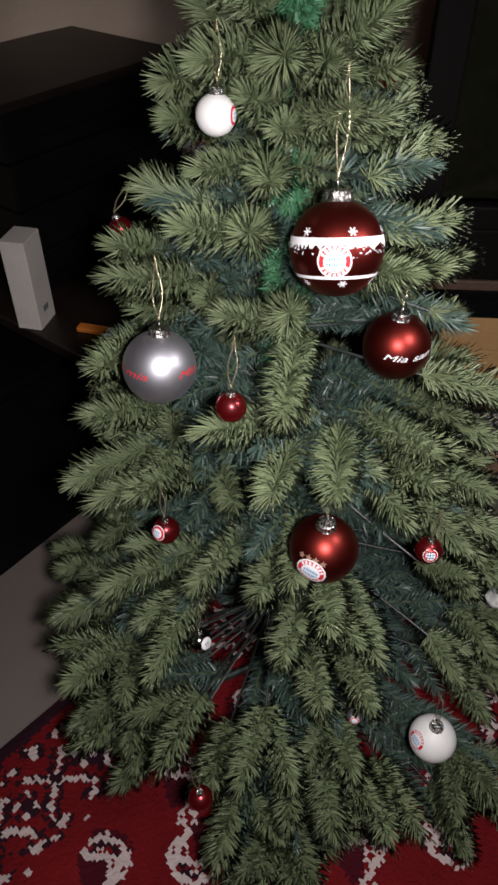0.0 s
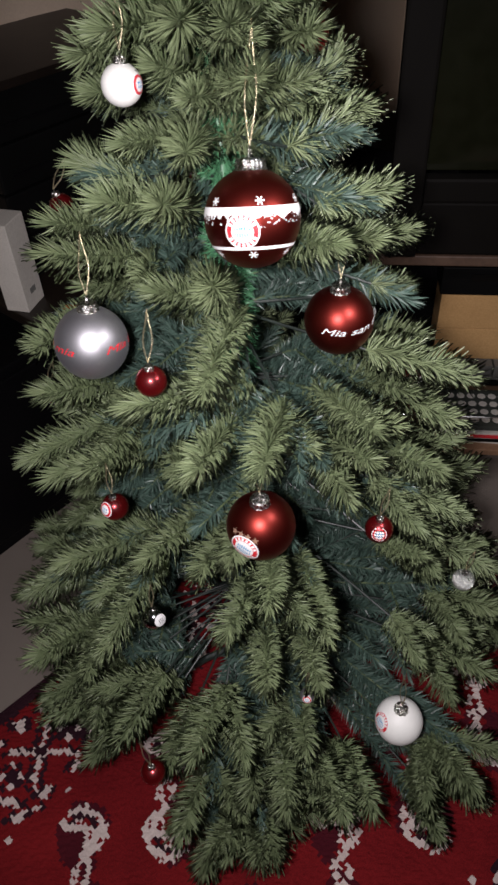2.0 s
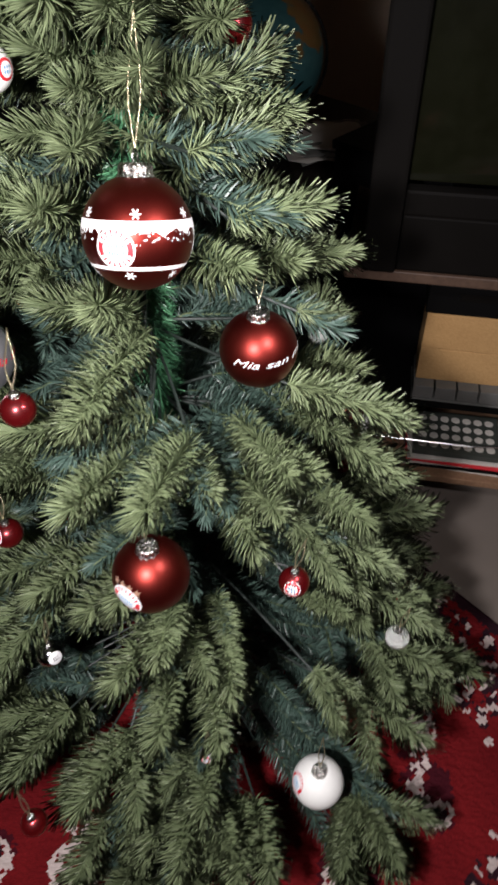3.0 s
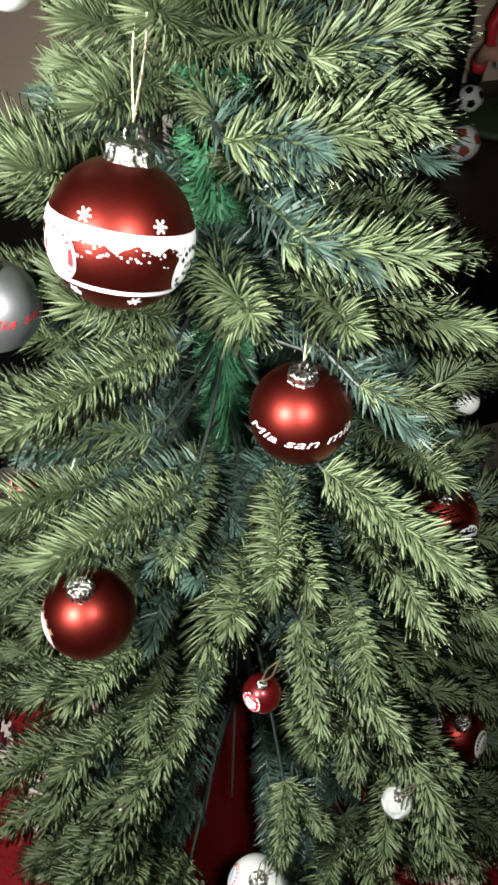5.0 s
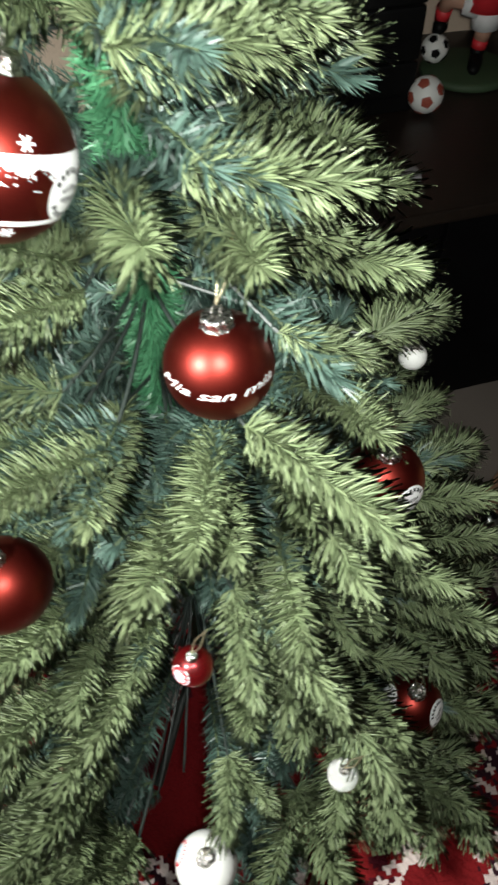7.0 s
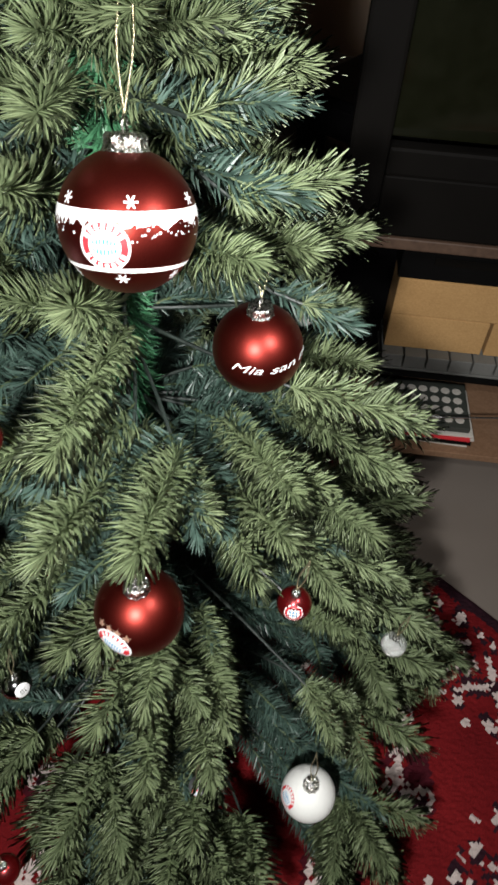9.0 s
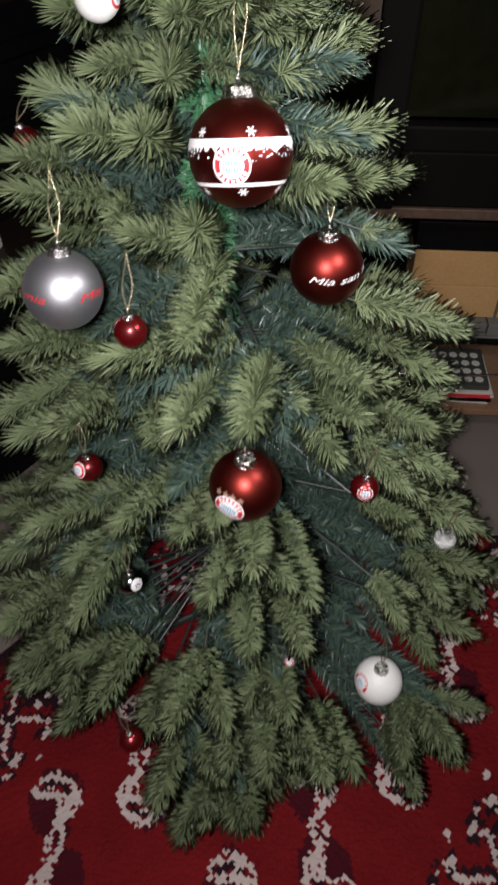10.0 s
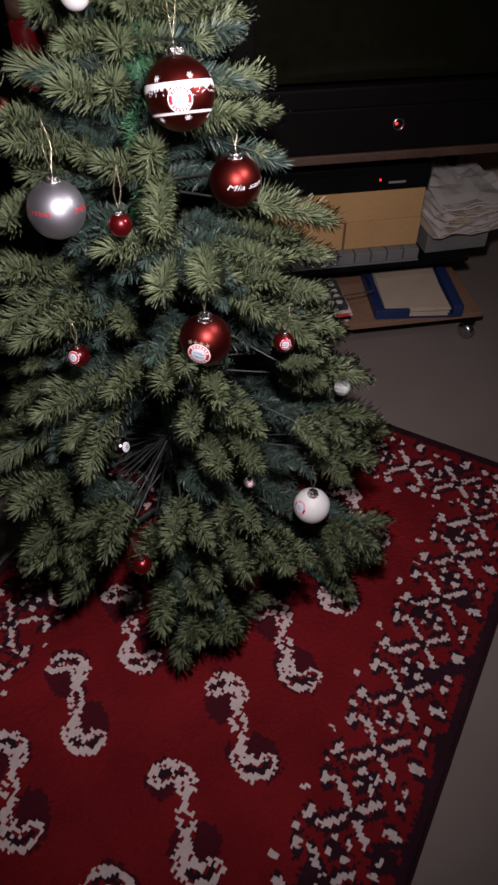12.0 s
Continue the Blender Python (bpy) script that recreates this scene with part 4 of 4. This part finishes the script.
def figurine():
    """A small footballer statue, one plain shape."""
    bm = bmesh.new()
    mats = []

    def add(piece, slot):
        tmp = bpy.data.meshes.new("t")
        piece.to_mesh(tmp)
        piece.free()
        n = len(bm.faces)
        bm.from_mesh(tmp)
        bpy.data.meshes.remove(tmp)
        bm.faces.ensure_lookup_table()
        for f in bm.faces[n:]:
            f.material_index = slot
            f.smooth = True

    add(lathe([(0, 0), (0.09, 0), (0.095, 0.005), (0.092, 0.014), (0.085, 0.017), (0, 0.018)], 32), 0)
    # the standing leg
    add(tube([(0.016, 0.03, 0.026), (0.016, 0.0, 0.03), (0.016, -0.03, 0.024), (0.016, -0.045, 0.022)], [0.011, 0.015, 0.013, 0.007], 12), 4)
    add(tube([(0.016, 0.008, 0.03), (0.016, 0.008, 0.052)], [0.013, 0.015], 12), 4)
    add(tube([(0.016, 0.008, 0.05), (0.018, 0.008, 0.066)], [0.0155, 0.016], 12), 1)
    add(tube([(0.018, 0.008, 0.064), (0.02, 0.006, 0.096)], [0.0145, 0.019], 12), 2)
    add(tube([(0.02, 0.006, 0.09), (0.018, 0.004, 0.13)], [0.028, 0.03], 14), 3)
    # the leg that strikes the ball
    add(tube([(0.0, 0.0, 0.135), (-0.03, -0.004, 0.137)], [0.03, 0.026], 14), 3)
    add(tube([(-0.028, -0.004, 0.137), (-0.055, -0.004, 0.138), (-0.066, 0.004, 0.115)], [0.018, 0.017, 0.014], 12), 2)
    add(tube([(-0.064, 0.003, 0.118), (-0.066, 0.012, 0.092)], [0.0165, 0.014], 12), 1)
    add(tube([(-0.064, 0.022, 0.088), (-0.066, 0.006, 0.084), (-0.07, -0.012, 0.078)], [0.012, 0.015, 0.01], 12), 4)
    add(tube([(0.012, 0, 0.125), (0.012, 0, 0.16), (0.006, 0, 0.21), (0, 0, 0.24)], [0.039, 0.037, 0.042, 0.02], 18), 1)
    for s in (-1, 1):
        add(tube([(s * 0.035, 0, 0.23), (s * 0.055, 0.0, 0.19), (s * 0.05, -0.02, 0.155)], [0.015, 0.012, 0.009], 10), 1)
    add(lathe([(0, 0.235), (0.02, 0.245), (0.028, 0.27), (0.022, 0.295), (0, 0.303)], 20), 2)
    me = data(bm, PITCH, RED_INK, SKIN, WHITE_INK, BLACK_PLASTIC)
    ob = link("footballer_statue", me, None, pose(-0.103, 2.04, 0.576, 0, 0, 21.7))
    tagged(ob, "small painted footballer statue in red and white on a green base", "statue")


figurine()
football((-0.163, 2.005, 0.6225), 0.0275, BLACK_PLASTIC, "toy_football", "tiny black and white toy football on the statue's base")

crate = thing("black_box", "tall black box standing between the sideboard and the television", "box", side_place(1.83, -0.71))
part("body", box(0.36, 0.3, 0.7, (0, 0, 0), 0.006), BLACK_WOOD, crate)
part("lid", box(0.37, 0.31, 0.02, (0, 0, 0.7), 0.004), BLACK_WOOD, crate)
sheets = thing("paper_pile", "loose crumpled pale papers on the sideboard beside the globe", "papers", pose(0.262, 2.15, 0.5775, 0, 0, 20))
rs = random.Random(12)
for i in range(5):
    bm = bmesh.new()
    bmesh.ops.create_grid(bm, x_segments=10, y_segments=8, size=0.5)
    for v in bm.verts:
        v.co = Vector((v.co.x * 0.24, v.co.y * 0.19, 0.004 + 0.007 * i + 0.02 * abs(noise.noise(v.co * 2.5 + Vector((i * 5, 1, 0))))))
    bmesh.ops.solidify(bm, geom=bm.faces[:], thickness=0.0012)
    bmesh.ops.transform(bm, matrix=pose(rs.uniform(-0.015, 0.015), rs.uniform(-0.02, 0.02), 0, 0, 0, rs.uniform(-25, 25)), verts=bm.verts[:])
    part("sheet", bm, PAPER if i % 3 else GREY_CARD, sheets, smooth=True)

globe = thing("globe", "desk globe with teal seas and orange-brown land on the sideboard", "globe", pose(0.095, 2.0, 0.5765))
bm = lathe([(0.14 * math.cos(t), 0.262 + 0.14 * math.sin(t)) for t in np.linspace(-1.5, 1.57, 41)], 64)
link("sphere", data(bm, MAP_PRINT, smooth=True), globe)
part("foot", lathe([(0, 0), (0.075, 0), (0.07, 0.012), (0.02, 0.022), (0.012, 0.06), (0.012, 0.124), (0, 0.124)], 28), BLACK_PLASTIC, globe, smooth=True)
part("meridian", tube([(0.148 * math.cos(t), 0, 0.262 + 0.148 * math.sin(t)) for t in np.linspace(-1.57, 1.57, 25)], 0.003, 6), BLACK_PLASTIC, globe, "thin dark meridian arm")
book = thing("book", "beige-edged book lying beside the globe", "book", side_place(1.8, -1.2, 0.576, 15))
part("pages", box(0.17, 0.12, 0.024, (0, 0, 0.003), 0.001), PAPER_TAN, book)
part("cover", box(0.175, 0.126, 0.003, (0, 0, 0.027), 0.001), BLACK_PLASTIC, book)
part("cover", box(0.175, 0.126, 0.003, (0, 0, 0), 0.001), BLACK_PLASTIC, book)

# ---- the television on its trolley ----
CART = pose(0.745, 1.425, 0, 0, 0, -2.5)


def at(x, y, z, turn=0.0):
    """A pose on the trolley: x along its front, y back from the front edge."""
    return CART @ pose(x, y, z, 0, 0, turn)


cart = thing("tv_trolley", "wood-effect television trolley on castors with open shelves", "tv stand", CART)
part("shelf", box(0.8, 0.46, 0.018, (0, 0.23, 0.094), 0.002), CART_WOOD, cart, "brown lower shelf board")
part("shelf", box(0.84, 0.48, 0.022, (0, 0.23, 0.618), 0.003), EDGE_WOOD, cart, "dark brown upper shelf board")
for x in (-0.385, 0.385):
    part("side_post", box(0.018, 0.06, 0.506, (x, 0.4, 0.112), 0.002), BLACK_PLASTIC, cart)
part("shelf", box(0.74, 0.34, 0.01, (-0.006, 0.27, 0.234), 0.002), BLACK_PLASTIC, cart, "black middle shelf")
part("wire_rail", tube([(-0.37, 0.02, 0.2), (-0.1, 0.02, 0.2), (0.05, 0.04, 0.2), (0.05, 0.13, 0.2)], 0.0022, 6), STEEL, cart, "thin chrome rail")
part("wire_rail", tube([(-0.37, 0.02, 0.113), (-0.37, 0.02, 0.2)], 0.0022, 6), STEEL, cart, "thin chrome rail")
for x in (-0.37, 0.375):
    for y in (0.03, 0.42):
        c = part("castor", box(0.03, 0.03, 0.042, (x, y, 0.052), 0.004), BLACK_PLASTIC, cart)
        bm = lathe([(0, -0.016), (0.018, -0.016), (0.0265, -0.009), (0.0275, 0), (0.0265, 0.009), (0.018, 0.016), (0, 0.016)], 24)
        bmesh.ops.transform(bm, matrix=pose(x, y - 0.004, 0.0276, 0, 90, 25), verts=bm.verts[:])
        part("wheel", bm, STEEL, c, "shiny ball castor wheel", smooth=True)

tv = thing("television", "old dark grey tube television, switched off with a red standby light", "television", at(0.02, 0.0, 0.641))
W, H, D = 0.82, 0.66, 0.44
bm = bmesh.new()
front = [(-W / 2, 0, 0), (W / 2, 0, 0), (W / 2, 0, H), (-W / 2, 0, H)]
mid = [(-W / 2 + 0.02, 0.14, 0), (W / 2 - 0.02, 0.14, 0), (W / 2 - 0.02, 0.14, H - 0.01), (-W / 2 + 0.02, 0.14, H - 0.01)]
back = [(-0.2, D, 0.02), (0.2, D, 0.02), (0.2, D, H * 0.66), (-0.2, D, H * 0.66)]
rings = [[bm.verts.new(p) for p in ring] for ring in (front, mid, back)]
for a, b in zip(rings, rings[1:]):
    for i in range(4):
        bm.faces.new((a[i], b[i], b[(i + 1) % 4], a[(i + 1) % 4]))
bm.faces.new(rings[2])
bmesh.ops.recalc_face_normals(bm, faces=bm.faces[:])
part("shell", bm, TV_PLASTIC, tv)
for name, sx, sz, x, z0 in (("bezel_side", 0.062, H, -W / 2 + 0.031, 0), ("bezel_side", 0.062, H, W / 2 - 0.031, 0), ("bezel_top", W - 0.124, 0.06, 0, H - 0.06), ("bezel_bottom", W - 0.124, 0.048, 0, 0.112)):
    part(name, box(sx, 0.03, sz, (x, -0.006, z0), 0.006), TV_PLASTIC, tv)
part("control_panel", box(W - 0.126, 0.022, 0.108, (0, 0.0, 0.002), 0.005), TV_PLASTIC, tv)
bm = bmesh.new()
n = 16
sw, sh = W - 0.13, H - 0.226
grid = [[bm.verts.new((sw * (i / n - 0.5), 0.012 - 0.022 * (1 - (2 * i / n - 1) ** 2) * (1 - (2 * j / n - 1) ** 2) ** 0.5, 0.163 + sh * j / n)) for j in range(n + 1)] for i in range(n + 1)]
for i in range(n):
    for j in range(n):
        bm.faces.new((grid[i][j], grid[i + 1][j], grid[i + 1][j + 1], grid[i][j + 1]))
part("screen", bm, TV_GLASS, tv, "dark greenish curved glass screen", smooth=True)
bm = lathe([(0.0135, 0), (0.0155, 0.004), (0.0135, 0.007), (0.0115, 0.004), (0.0115, 0)], 28)
bmesh.ops.transform(bm, matrix=pose(0.005, -0.0115, 0.067, 90), verts=bm.verts[:])
button = part("power_button", bm, STEEL, tv, "round power button with a chrome ring", smooth=True)
bm = lathe([(0, 0.004), (0.0024, 0.003), (0.0034, 0)], 14)
bmesh.ops.transform(bm, matrix=pose(0.001, -0.0115, 0.067, 90), verts=bm.verts[:])
part("standby_light", bm, LED, button, "glowing red standby light")

# under the set: boxes, recorder, books and papers
for z, h, xs in ((0.372, 0.088, ((-0.02, 0.44),)), (0.285, 0.085, ((-0.135, 0.21), (0.09, 0.226)))):
    for x, w in xs:
        b = thing("cardboard_box", "closed brown cardboard box on the trolley", "box", at(x, 0.25, z), "boxes under the television")
        part("carton", box(w, 0.22, h, (0, 0, 0), 0.002), CARD, b)
        part("lid_flap", box(w - 0.004, 0.109, 0.0016, (0, -0.055, h), 0.0006), CARD, b)
        part("lid_flap", box(w - 0.004, 0.109, 0.0016, (0, 0.055, h), 0.0006), CARD, b)
vcr = thing("video_recorder", "flat black video recorder with a small red light on the boxes", "video recorder", at(-0.02, 0.27, 0.462))
part("case", box(0.45, 0.26, 0.07, (0, 0, 0), 0.003), BLACK_PLASTIC, vcr)
part("tape_slot", box(0.16, 0.003, 0.018, (-0.08, -0.1305, 0.036), 0.001), TV_PLASTIC, vcr)
part("indicator", box(0.004, 0.003, 0.004, (0.08, -0.131, 0.03), 0.0005), LED, vcr, "small red indicator light")
part("badge_plate", box(0.05, 0.002, 0.006, (0.13, -0.131, 0.02), 0.0005), GREY_PLASTIC, vcr)
tape = thing("cassette_rack", "grey rack of video cassettes under the cardboard boxes", "cassettes", at(-0.02, 0.24, 0.2445))
part("rack", box(0.45, 0.24, 0.006, (0, -0.01, 0), 0.002), GREY_CARD, tape)
for i in range(9):
    part("cassette", box(0.046, 0.235, 0.033, (-0.2 + 0.05 * i, -0.01, 0.0065), 0.002), GREY_CARD, tape)

glossies = thing("magazine_pile", "small pile of glossy red and white magazines on the lower shelf", "magazines", at(-0.13, 0.1, 0.1125))
for i, mt in enumerate((PAPER, BLACK_PLASTIC, PAPER, RED_INK, PAPER)):
    part("magazine", box(0.22, 0.15, 0.006, (0.004 * (i % 3), -0.004 * (i % 2), 0.0064 * i), 0.001, turn=(i * 7) % 5 - 2), mt, glossies)
dot = thing("dotted_book", "dark green book with pale round dots on its cover", "book", at(-0.125, 0.105, 0.146))
part("cover", box(0.2, 0.145, 0.014, (0, 0, 0), 0.002), GREEN_CARD, dot)
for i in range(7):
    for j in range(4):
        bm = lathe([(0.0105, 0), (0.0105, 0.0012), (0, 0.0014)], 8)
        part("dot", bm, PAPER, dot, m=pose(-0.078 + 0.026 * i, -0.048 + 0.031 * j, 0.0138))
fold = thing("blue_folder", "dark blue folder lying open on the lower shelf", "folder", at(0.2, 0.13, 0.1125, -6))
part("cover", box(0.25, 0.26, 0.006, (0, 0, 0), 0.002), BLUE_CARD, fold)
part("spine", box(0.03, 0.26, 0.04, (0.125, 0, 0), 0.004), BLUE_CARD, fold)
part("spine", box(0.03, 0.26, 0.03, (-0.115, 0, 0), 0.004), BLUE_CARD, fold)
part("front_strip", box(0.09, 0.016, 0.028, (-0.07, -0.124, 0.005), 0.003), BLUE_CARD, fold)
pad = thing("paper_stack", "tan paper sheets stacked in the blue folder", "papers", at(0.2, 0.13, 0.119, -6))
for i in range(5):
    part("sheet", box(0.195, 0.235, 0.005, (0.003 * (i % 2), 0.004 * (i % 3) - 0.01, 0.0054 * i), 0.001, turn=(i * 5) % 4 - 1.5), PAPER_TAN, pad)
grey = thing("grey_carton", "flat grey cardboard box at the end of the trolley", "box", at(0.335, 0.27, 0.2445, 2))
part("carton", box(0.2, 0.24, 0.065, (0, 0, 0), 0.003), GREY_CARD, grey)
news = thing("newspaper_pile", "crumpled pile of pale newspapers on the grey box", "newspapers", at(0.345, 0.26, 0.311, 10))
for i in range(12):
    bm = bmesh.new()
    bmesh.ops.create_grid(bm, x_segments=8, y_segments=8, size=0.5)
    for v in bm.verts:
        v.co = Vector((v.co.x * 0.24, v.co.y * 0.3, 0.008 * i + 0.035 * abs(noise.noise(v.co * 3 + Vector((i * 3, 0, 0))))))
    bmesh.ops.solidify(bm, geom=bm.faces[:], thickness=0.004)
    bmesh.ops.transform(bm, matrix=pose(0.004 * (i % 3), 0, 0.005, 0, 0, (i * 17) % 13 - 6), verts=bm.verts[:])
    part("newspaper", bm, PAPER if i % 3 else PAPER_TAN, news)
